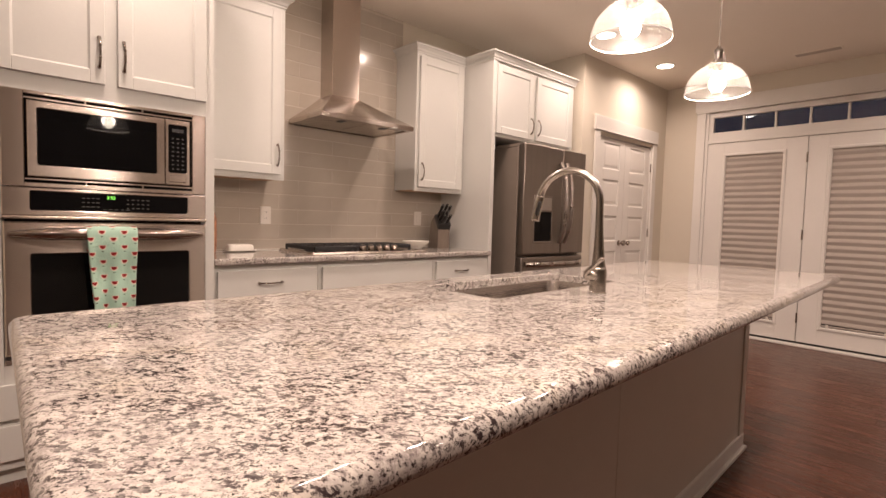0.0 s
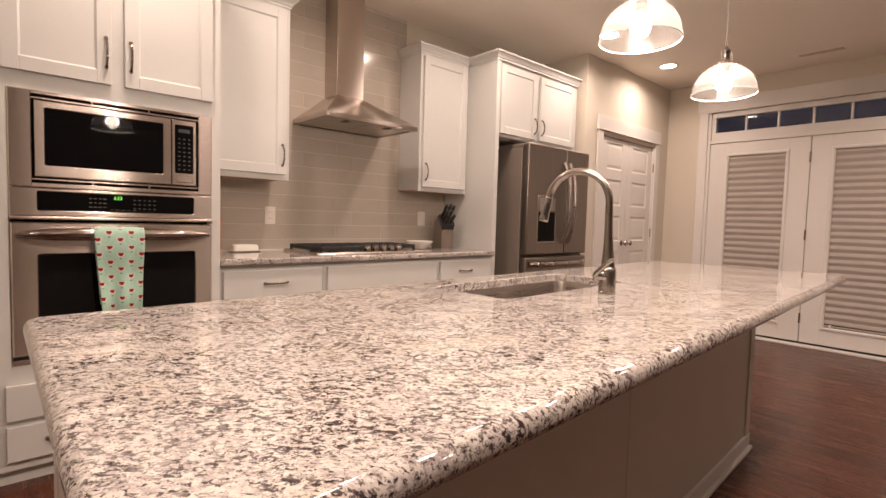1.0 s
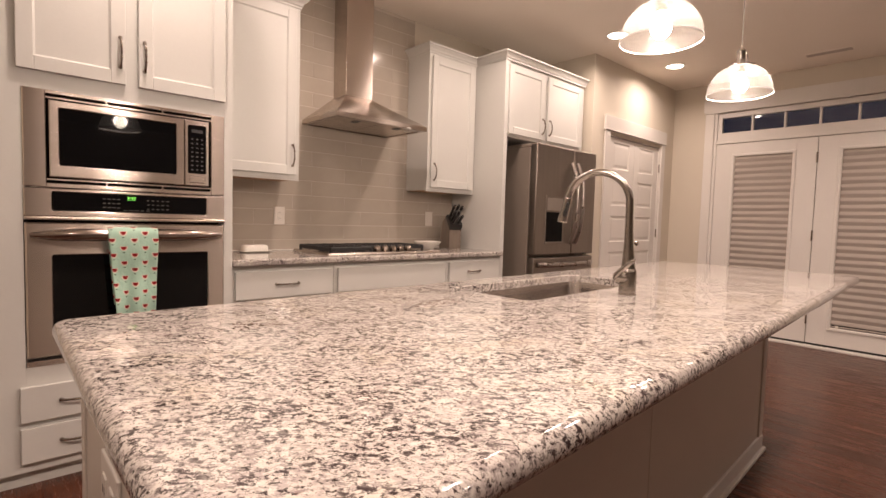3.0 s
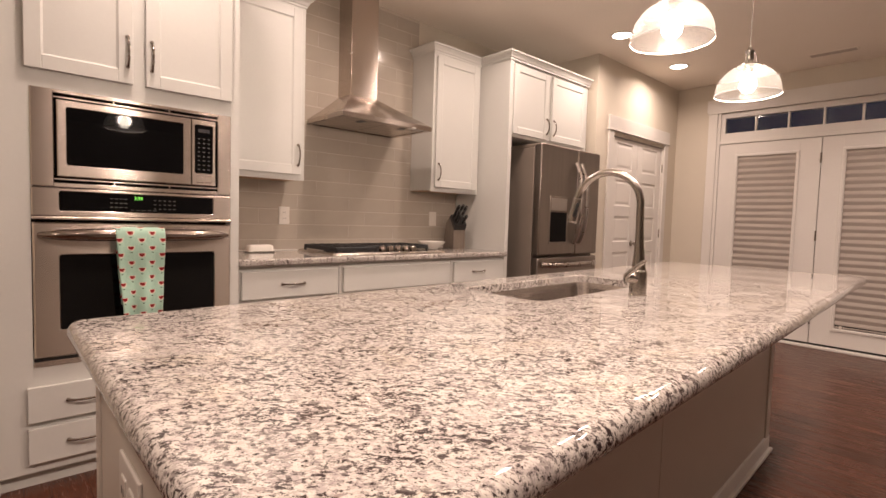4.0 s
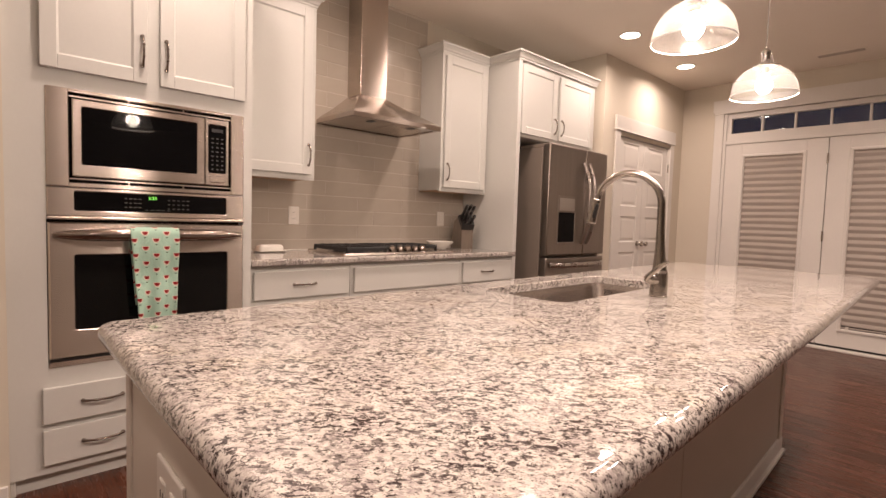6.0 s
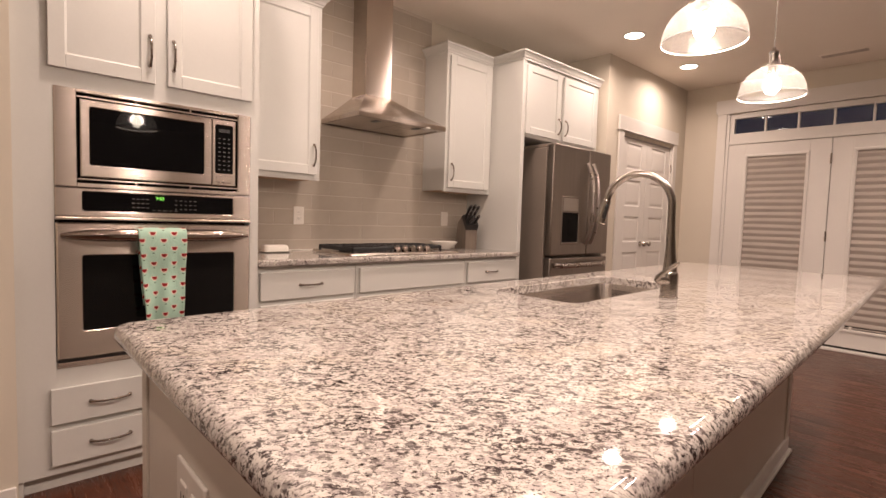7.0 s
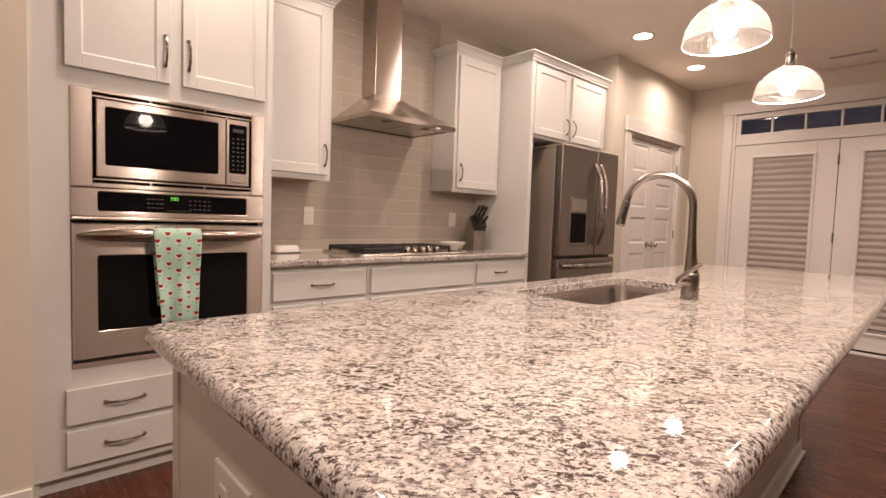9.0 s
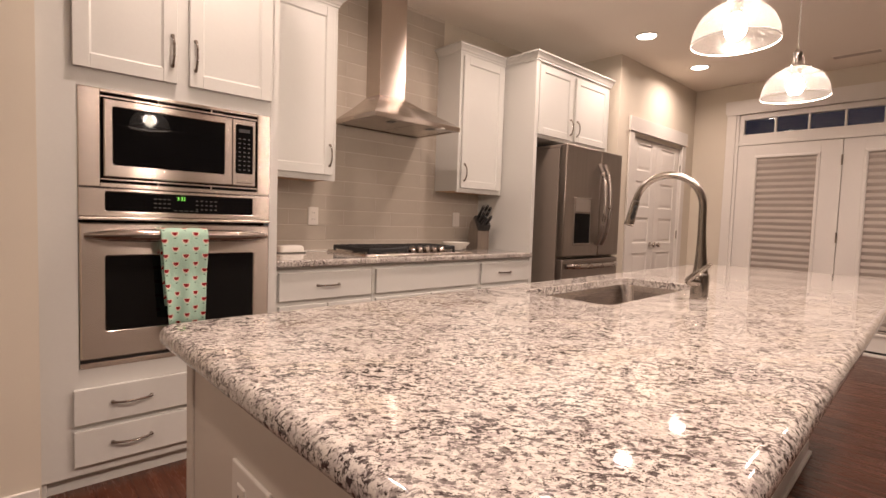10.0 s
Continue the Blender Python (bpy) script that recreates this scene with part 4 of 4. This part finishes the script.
part("fillet", boxed(F0 - w - 0.006, F1 + w + 0.006, EY - 0.028, EY - 0.0005, 2.402, 2.4245, 0.003), TRIM, ft)
for a, b in ((F0, F0 + 0.030), (F1 - 0.030, F1)):
    part("jamb", boxed(a, b, EY - 0.004, EY + 0.14, 0, 2.402), TRIM, ft)
part("mullion_rail", boxed(F0 + 0.030, F1 - 0.030, EY - 0.006, EY + 0.12, 2.066, 2.102, 0.003), TRIM, ft)
part("threshold", boxed(F0 + 0.001, F1 - 0.001, EY - 0.05, EY + 0.14, 0, 0.024, 0.004), TRIM, ft)

tr = thing("window_transom", "transom window with small panes above the glazed doors", "window", kind="structure")
TZ0, TZ1, T0, T1 = 2.185, 2.345, F0 + 0.075, F1 - 0.075
bm = boxed(F0 + 0.030, F1 - 0.030, EY + 0.01, EY + 0.06, 2.102, TZ0, 0.003)
box(bm, F0 + 0.030, F1 - 0.030, EY + 0.01, EY + 0.06, TZ1, 2.402, 0.003)
box(bm, F0 + 0.030, T0, EY + 0.0102, EY + 0.06, TZ0 - 0.003, TZ1 + 0.003)
box(bm, T1, F1 - 0.030, EY + 0.0102, EY + 0.06, TZ0 - 0.003, TZ1 + 0.003)
part("window_frame", bm, TRIM, tr)
NP = 6
step_x = (T1 - T0) / NP
for k in range(1, NP):
    part("muntin", boxed(T0 + k * step_x - 0.010, T0 + k * step_x + 0.010, EY + 0.014, EY + 0.05, TZ0, TZ1, 0.003), TRIM, tr)
for k in range(NP):
    half = step_x / 2 - 0.008
    bm = boxed(-half, half, -0.002, 0.002, TZ0 - 0.004, TZ1 + 0.004)
    bmesh.ops.transform(bm, matrix=Matrix.Translation((T0 + (k + 0.5) * step_x, EY + 0.032, 0)) @ Matrix.Rotation(radians(1.5), 4, "Z"), verts=bm.verts)
    part("pane", bm, GLASS, tr)


def glazed_door(x0, x1, hinge_x):
    d = thing("glazed_door", "closed white glazed door with taupe pleated shade", "door", "glazed door pair")
    ya, yb = EY + 0.004, EY + 0.048
    gx0, gx1, gz0, gz1 = x0 + 0.165, x1 - 0.175, 0.195, 1.945
    bm = boxed(x0, gx0, ya, yb, 0.045, 2.062, 0.002)
    box(bm, gx1, x1, ya, yb, 0.045, 2.062, 0.002)
    box(bm, gx0 - 0.001, gx1 + 0.001, ya + 0.0003, yb, 0.045, gz0, 0.002)
    box(bm, gx0 - 0.001, gx1 + 0.001, ya + 0.0003, yb, gz1, 2.062, 0.002)
    part("slab", bm, TRIM, d)
    # raised lip round the glass
    bm = bmesh.new()
    rings = []
    for i, y in ((-0.004, ya), (0.0, ya - 0.010), (0.018, ya - 0.012), (0.026, ya - 0.004), (0.026, ya + 0.02)):
        rings.append([(gx0 + i, y, gz0 + i), (gx1 - i, y, gz0 + i), (gx1 - i, y, gz1 - i), (gx0 + i, y, gz1 - i)])
    loops(bm, rings, False, False)
    part("glass_lip", bm, TRIM, d)
    part("pane", boxed(gx0 + 0.01, gx1 - 0.01, ya + 0.030, ya + 0.034, gz0 + 0.01, gz1 - 0.01), GLASS, d)
    part("sweep", boxed(x0, x1, ya + 0.004, yb, 0.026, 0.045), BLACK, d, "black rubber door sweep")
    for z in (0.28, 1.10, 1.86):
        part("hinge", tube(bmesh.new(), [(hinge_x, ya - 0.006, z - 0.05), (hinge_x, ya - 0.006, z + 0.05)], 0.008, seg=10), NICKEL, d, smooth=60)
    # pleated shade hung just inside the lip
    sh = thing("pleated_shade", "taupe pleated fabric shade, lowered, on the glazed door", "shade", "pleated shades")
    bm = bmesh.new()
    rows, z, k = [], gz1 - 0.022, 0
    xs = [gx0 + 0.022 + (gx1 - gx0 - 0.044) * i / 12 for i in range(13)]
    while z > gz0 + 0.045:
        for dy, dz in ((0.0115, 0.0), (0.0035, 0.024), (0.0015, 0.032), (0.0035, 0.040)):
            rows.append([bm.verts.new((x, ya + dy, z - dz + 0.0015 * math.sin(x * 9 + k * 1.7))) for x in xs])
        z -= 0.0652
        k += 1
    for r0, r1 in zip(rows, rows[1:]):
        for i in range(12):
            bm.faces.new((r0[i], r0[i + 1], r1[i + 1], r1[i]))
    part("pleats", bm, SHADE, sh)
    part("head_rail", boxed(gx0 + 0.020, gx1 - 0.020, ya + 0.001, ya + 0.02, gz1 - 0.030, gz1 - 0.016, 0.002), SHADE, sh)
    part("bottom_rail", boxed(gx0 + 0.022, gx1 - 0.022, ya - 0.002, ya + 0.018, z + 0.0, z + 0.014, 0.003), SHADE, sh)
    for x in (gx0 + 0.075, gx1 - 0.075):
        part("tab", boxed(x - 0.011, x + 0.011, ya - 0.007, ya - 0.002, z - 0.012, z + 0.022, 0.002), PLASTIC, sh, "small white plastic tab")
    return d


FM = -1.250
glazed_door(F0 + 0.032, FM - 0.003, FM - 0.002)
glazed_door(FM + 0.003, F1 - 0.032, F1 - 0.028)


# ---- lamps ----
def pendant(px, py):
    p = thing("pendant_light", "lit pendant light with a seeded glass dome", "pendant light", "pendants over the island", place=(px, py, 0))
    rz, rr, hh = 1.750, 0.132, 0.128
    prof = []
    for i in range(19):
        a = radians(90 * i / 18)
        prof.append((rr * math.cos(a) ** 0.86, rz + hh * math.sin(a)))
    prof = [q for q in prof if q[0] > 0.026]
    bm = bmesh.new()
    outer = prof
    lathe(bm, outer, (0, 0, 0), seg=64, caps=False)
    sh = part("shade", bm, SEEDED, p, "clear seeded glass dome", smooth=60)
    sh.visible_shadow = False
    part("rim", lathe(bmesh.new(), [(rr - 0.0022, rz - 0.001), (rr - 0.0006, rz - 0.0028), (rr + 0.0012, rz - 0.001), (rr + 0.0008, rz + 0.0016), (rr - 0.0018, rz + 0.0016), (rr - 0.0022, rz - 0.001)], (0, 0, 0), seg=64, caps=False), RIM_GLASS, sh, "thick glass rim", smooth=80)
    zt = rz + hh
    part("cap", lathe(bmesh.new(), [(0.046, zt - 0.004), (0.046, zt + 0.003), (0.030, zt + 0.008), (0.018, zt + 0.012), (0.016, zt + 0.050), (0.019, zt + 0.054), (0.019, zt + 0.066), (0.010, zt + 0.072), (0.006, zt + 0.084), (0.0, zt + 0.085)], (0, 0, 0), seg=28), NICKEL, p, smooth=40)
    for k in range(3):
        a = radians(20 + 120 * k)
        bm = tube(bmesh.new(), [(r * math.cos(a), r * math.sin(a), zt + h) for r, h in ((0.012, 0.054), (0.020, 0.050), (0.0245, 0.040), (0.027, 0.018), (0.036, 0.002))], 0.0029, seg=8)
        part("arm", bm, NICKEL, p, smooth=60)
        part("thumb_screw", lathe(bmesh.new(), [(0.0, 0.0), (0.006, 0.001), (0.006, 0.007), (0.0, 0.009)], (0.050 * math.cos(a), 0.050 * math.sin(a), zt - 0.002), seg=10), NICKEL, p)
    part("cord", tube(bmesh.new(), [(0, 0, zt + 0.08), (0, 0, CEIL - 0.02)], 0.0022, seg=8), CORD, p)
    part("canopy", lathe(bmesh.new(), [(0.0, CEIL - 0.028), (0.02, CEIL - 0.027), (0.055, CEIL - 0.018), (0.062, CEIL - 0.006), (0.062, CEIL - 0.0005)], (0, 0, 0), seg=32), NICKEL, p, smooth=40)
    part("socket", lathe(bmesh.new(), [(0.0, zt - 0.035), (0.017, zt - 0.035), (0.019, zt - 0.003), (0.0, zt - 0.003)], (0, 0, 0), seg=20), NICKEL, p, smooth=40)
    b = part("bulb", lathe(bmesh.new(), [(0.0, zt - 0.120), (0.018, zt - 0.117), (0.030, zt - 0.102), (0.034, zt - 0.086), (0.030, zt - 0.066), (0.020, zt - 0.048), (0.015, zt - 0.036), (0.0, zt - 0.0352)], (0, 0, 0), seg=28), BULB, p, "lit warm white bulb", smooth=60)
    b.visible_shadow = False
    return p


CORD = material("grey_cord", (0.30, 0.27, 0.24), rough=0.5, vary=0.05, scale=30)
RIM_GLASS = material("rim_glass", (0.88, 0.86, 0.83), rough=0.12, vary=0.02, scale=20)
first = pendant(*PENDANTS[0][:2])
for px, py, pz in PENDANTS[1:]:
    copy_thing(first, pose(px, py, pz))


def can_light(cx, cy):
    c = thing("recessed_light", "lit round recessed ceiling light with white trim; the fill ones are added", "recessed light", "recessed ceiling lights", place=(cx, cy, 0))
    part("trim_ring", lathe(bmesh.new(), [(0.074, CEIL - 0.0005), (0.095, CEIL - 0.0005), (0.095, CEIL - 0.003), (0.090, CEIL - 0.006), (0.076, CEIL - 0.005), (0.074, CEIL - 0.0005)], (0, 0, 0), seg=40, caps=False), PLASTIC, c, smooth=50)
    part("lens", lathe(bmesh.new(), [(0.0, CEIL - 0.003), (0.075, CEIL - 0.003), (0.075, CEIL - 0.001)], (0, 0, 0), seg=40), CAN_GLOW, c, "glowing lens")
    return c


first = can_light(*CANS[0])
# The added fill cans get the same fixture, out of view.
for cx, cy in CANS[1:] + FILL_CANS:
    copy_thing(first, pose(cx, cy, 0))

VENT = material("vent_grey", (0.48, 0.42, 0.36), rough=0.7, vary=0.1, scale=20)
vent = thing("ceiling_vent", "slim ceiling air vent near the glazed doors", "vent")
bm = bordered(0, 0.005, -0.18, 0.18, -0.055, 0.055, -0.165, 0.165, -0.04, 0.04, 0.001)
M = Matrix.Translation((-1.14, 5.57, CEIL)) @ Matrix(((0, 1, 0, 0), (0, 0, 1, 0), (-1, 0, 0, 0), (0, 0, 0, 1)))
bmesh.ops.transform(bm, matrix=M, verts=bm.verts)
part("frame", bm, CEILING, vent)
part("opening", boxed(-1.305, -0.975, 5.53, 5.61, CEIL - 0.0015, CEIL - 0.0004), VENT, vent)
for k in range(5):
    y = 5.537 + 0.0165 * k
    part("slat", boxed(-1.305, -0.975, y, y + 0.009, CEIL - 0.0045, CEIL - 0.002), VENT, vent)


# ---- small things on the counter ----
def outlet(name, y0, y1, z0, z1, label, rocker):
    o = thing(name, label, "outlet", "wall plates")
    x = WX + 0.0115
    part("plate", boxed(x, x + 0.006, y0, y1, z0, z1, 0.0025, 2), PLASTIC, o)
    ym, zm = (y0 + y1) / 2, (z0 + z1) / 2
    if rocker:
        part("rocker", boxed(x + 0.005, x + 0.009, ym - 0.017, ym + 0.017, zm - 0.034, zm + 0.034, 0.002), PLASTIC, o)
    else:
        for s in (-1, 1):
            rc = part("receptacle", boxed(x + 0.005, x + 0.0075, ym - 0.016, ym + 0.016, zm + s * 0.02 - 0.014, zm + s * 0.02 + 0.014, 0.002), PLASTIC, o)
            for t in (-1, 1):
                part("slot", boxed(x + 0.0072, x + 0.0078, ym + t * 0.006 - 0.001, ym + t * 0.006 + 0.001, zm + s * 0.02 - 0.004, zm + s * 0.02 + 0.006), BLACK, rc)
    return o


outlet("wall_outlet", 1.430, 1.504, 1.088, 1.206, "white duplex wall outlet on the tiled backsplash", False)
outlet("wall_switch", 2.745, 2.822, 1.096, 1.213, "white wall switch on the tiled backsplash", True)

dish = thing("butter_dish", "white ceramic butter dish with domed lid on the counter", "butter dish")
bm = bmesh.new()
loops(bm, [[(x, y, z) for x, y in rounded_rect(-3.235 + i, -3.125 - i, 1.165 + i, 1.355 - i, 0.025)] for i, z in ((0.014, 0.9142), (0.0, 0.922), (0.0, 0.925), (0.012, 0.923))])
part("plate", bm, CERAMIC, dish, smooth=40)
bm = bmesh.new()
loops(bm, [[(x, y, z) for x, y in rounded_rect(-3.222 + i, -3.138 - i, 1.180 + i, 1.340 - i, 0.022)] for i, z in ((0.0, 0.9235), (0.001, 0.945), (0.004, 0.954), (0.012, 0.960), (0.024, 0.962))])
part("lid", bm, CERAMIC, dish, smooth=50)

PATTERNED = material("orange_patterned_glaze", (0.40, 0.17, 0.085), rough=0.35, vary=0.6, scale=34.0, bump=0.2, bump_scale=60, detail=2.0)
jar = thing("canister", "tall orange-brown patterned canister on the counter by the oven cabinet", "canister")
part("body", lathe(bmesh.new(), [(0.052, 0.9142), (0.056, 0.918), (0.060, 0.95), (0.060, 1.120), (0.054, 1.138), (0.050, 1.142), (0.0, 1.142)], (-3.205, 1.066, 0), seg=40), PATTERNED, jar, smooth=40)
lid = part("lid", lathe(bmesh.new(), [(0.052, 1.1415), (0.052, 1.152), (0.046, 1.158), (0.0, 1.162)], (-3.205, 1.066, 0), seg=36), PATTERNED, jar, smooth=40)
part("knob", lathe(bmesh.new(), [(0.006, 1.160), (0.007, 1.168), (0.011, 1.174), (0.009, 1.181), (0.0, 1.183)], (-3.205, 1.066, 0), seg=16), PATTERNED, lid, smooth=60)

bw = lathe(bmesh.new(), [(0.050, 0.9142), (0.052, 0.920), (0.085, 0.942), (0.108, 0.966), (0.112, 0.974), (0.109, 0.974), (0.083, 0.947), (0.045, 0.926), (0.0, 0.924)], (-3.135, 2.650, 0), seg=40)
tagged(finish("bowl", bw, CERAMIC, smooth=50), "shallow white ceramic bowl behind the cooktop", "bowl")

kb = thing("knife_block", "wooden knife block with black-handled knives", "knife block", place=(-3.095, 2.875, 0.9145))
WOOD = material("grey_brown_block_wood", (0.15, 0.12, 0.095), rough=0.5, vary=0.25, scale=6.0, bump=0.2, bump_scale=40, stretch=(4, 4, 0.6))
turn = Matrix.Rotation(radians(-12), 4, "Z") @ Matrix.Scale(1.32, 4)
bm = bmesh.new()
prof = [(-0.080, 0.0), (0.045, 0.0), (0.045, 0.125), (-0.005, 0.200), (-0.045, 0.165)]
loops(bm, [[(x, -0.042, z) for x, z in prof], [(x, 0.042, z) for x, z in prof]])
bmesh.ops.transform(bm, matrix=turn, verts=bm.verts)
part("block", bm, WOOD, kb)
bm = bmesh.new()
prof = [(0.0455, 0.118), (0.060, 0.150), (0.012, 0.212), (-0.006, 0.2005)]
loops(bm, [[(x, -0.043, z) for x, z in prof], [(x, 0.043, z) for x, z in prof]])
bmesh.ops.transform(bm, matrix=turn, verts=bm.verts)
part("slot_plate", bm, BLACK, kb, "black slotted top")
for i, (s, yy, ln) in enumerate(((0.2, -0.028, 0.10), (0.2, 0.0, 0.105), (0.2, 0.028, 0.095), (0.55, -0.026, 0.085), (0.55, 0.004, 0.085), (0.8, -0.018, 0.07), (0.8, 0.022, 0.07))):
    base = Vector((-0.0 + 0.05 * s + 0.006, yy, 0.208 - 0.062 * s))
    way = Vector((0.62, 0, 0.78))
    pts = [base + way * ln * k / 5 + Vector((0, 0, -0.006 * (k / 5) ** 2)) for k in range(6)]
    bm = tube(bmesh.new(), pts, [0.0085, 0.0095, 0.0085, 0.0085, 0.0100, 0.0085], seg=8, flat=1.4)
    bmesh.ops.transform(bm, matrix=turn, verts=bm.verts)
    kn = part("knife", bm, BLACK, kb, "black knife handle", smooth=60)
    bm = tube(bmesh.new(), [base - way * 0.006, base + way * 0.006], 0.0096, seg=8, flat=1.3)
    bmesh.ops.transform(bm, matrix=turn, verts=bm.verts)
    part("bolster", bm, CHROME, kn)

io = thing("island_outlet", "white outlet plate on the island's end panel", "outlet")
part("plate", boxed(-1.096, -0.948, 0.1725, 0.1797, 0.622, 0.738, 0.003, 2), PLASTIC, io)
for s in (-1, 1):
    rc = part("receptacle", boxed(-1.022 + s * 0.030 - 0.018, -1.022 + s * 0.030 + 0.018, 0.1700, 0.1735, 0.652, 0.708, 0.003), PLASTIC, io)
    for t in (-1, 1):
        part("slot", boxed(-1.022 + s * 0.030 + t * 0.007 - 0.0012, -1.022 + s * 0.030 + t * 0.007 + 0.0012, 0.1693, 0.1701, 0.677, 0.690), BLACK, rc)

for nm, a in (("baseboard_end", (PX + 0.02, F0 - 0.093, EY - 0.015, EY)), ("baseboard_end_right", (F1 + 0.093, XR, EY - 0.015, EY)), ("baseboard_pantry", (PX, PX + 0.015, D1 + 0.089, EY - 0.015)), ("baseboard_pantry_near", (PX, PX + 0.015, PY0, D0 - 0.089))):
    tagged(finish(nm, boxed(*a, 0, 0.13, 0.003), TRIM), "white painted baseboard", "baseboard", kind="structure")

tagged(finish("baseboard_wing", boxed(-2.645, -2.632, YB, 0.004, 0, 0.075, 0.003), TRIM), "white painted baseboard", "baseboard", kind="structure")

# ---- backsplash tiles ----
TW, TH, J = 0.405, 0.1016, 0.0004
bs = thing("backsplash", "taupe glazed tile backsplash in running bond", "backsplash", kind="structure")
part("grout", boxed(WX, WX + 0.0105, 0.95, 3.047, 0.914, 1.38), GROUT, bs)
part("grout", boxed(WX, WX + 0.0105, 1.4, 2.590, 1.3805, CEIL - 0.001), GROUT, bs)
part("caulk", boxed(WX + 0.0112, WX + 0.0185, 0.952, 3.045, 0.9142, 0.9205, 0.002), CERAMIC, bs, "white caulk bead")
tile_cache = {}


def tile_mesh(w, h):
    key = (round(w, 3), round(h, 3))
    if key not in tile_cache:
        bm = boxed(0, 0.0045, 0, w, 0, h, 0.0022)
        me = bpy.data.meshes.new("tile")
        bmesh.ops.recalc_face_normals(bm, faces=bm.faces)
        bm.to_mesh(me)
        bm.free()
        me.materials.append(TILE)
        tile_cache[key] = me
    return tile_cache[key]


row, z = 0, 0.988
zs = [(0.916, 0.986)]
while z < CEIL - 0.03:
    zs.append((z, min(z + TH - 0.0026, CEIL - 0.003)))
    z += TH
for row, (z0, z1) in enumerate(zs):
    y = 0.952 - (0.20 if row % 2 else 0.06)
    y_lo, y_hi = (0.952, 3.045) if z0 < 1.37 else (1.40, 2.590)
    while y < y_hi:
        a, b = max(y, y_lo), min(y + TW - J, y_hi)
        if b - a > 0.015:
            ob = new("tile", tile_mesh(b - a, z1 - z0))
            ob.location = (WX + 0.0070, a, z0)
            ob.rotation_euler = (0, random.uniform(-0.0022, 0.0022), random.uniform(-0.0022, 0.0022))
            ob.parent = bs
        y += TW

# ---- floor boards ----
fl = bpy.data.objects["floor"]
PW = 0.127
far_bm = bmesh.new()
lengths = [0.9, 1.3, 1.6, 1.1, 1.45]
plank_cache = {}
n_board = 0
y = YB
while y < EY:
    x = WX - random.choice(lengths) * random.random()
    while x < XR:
        ln = random.choice(lengths)
        a, b = max(x, WX), min(x + ln - 0.0012, XR)
        if b - a > 0.03:
            near = -0.95 < (a + b) / 2 < 1.6 and 1.4 < y < 5.98
            y1 = min(y + PW - 0.0012, EY)
            if near:
                me = bpy.data.meshes.new("board")
                bm = boxed(a, b, y, y1, -0.014, 0.0, 0.0012)
                bmesh.ops.recalc_face_normals(bm, faces=bm.faces)
                bm.to_mesh(me)
                bm.free()
                me.materials.append(FLOOR)
                ob = new("board", me)
                ob.parent = fl
            else:
                box(far_bm, a, b, y, y1, -0.014, 0.0)
        x += ln
    y += PW
tagged(finish("boards", far_bm, FLOOR, fl), kind="stuff")
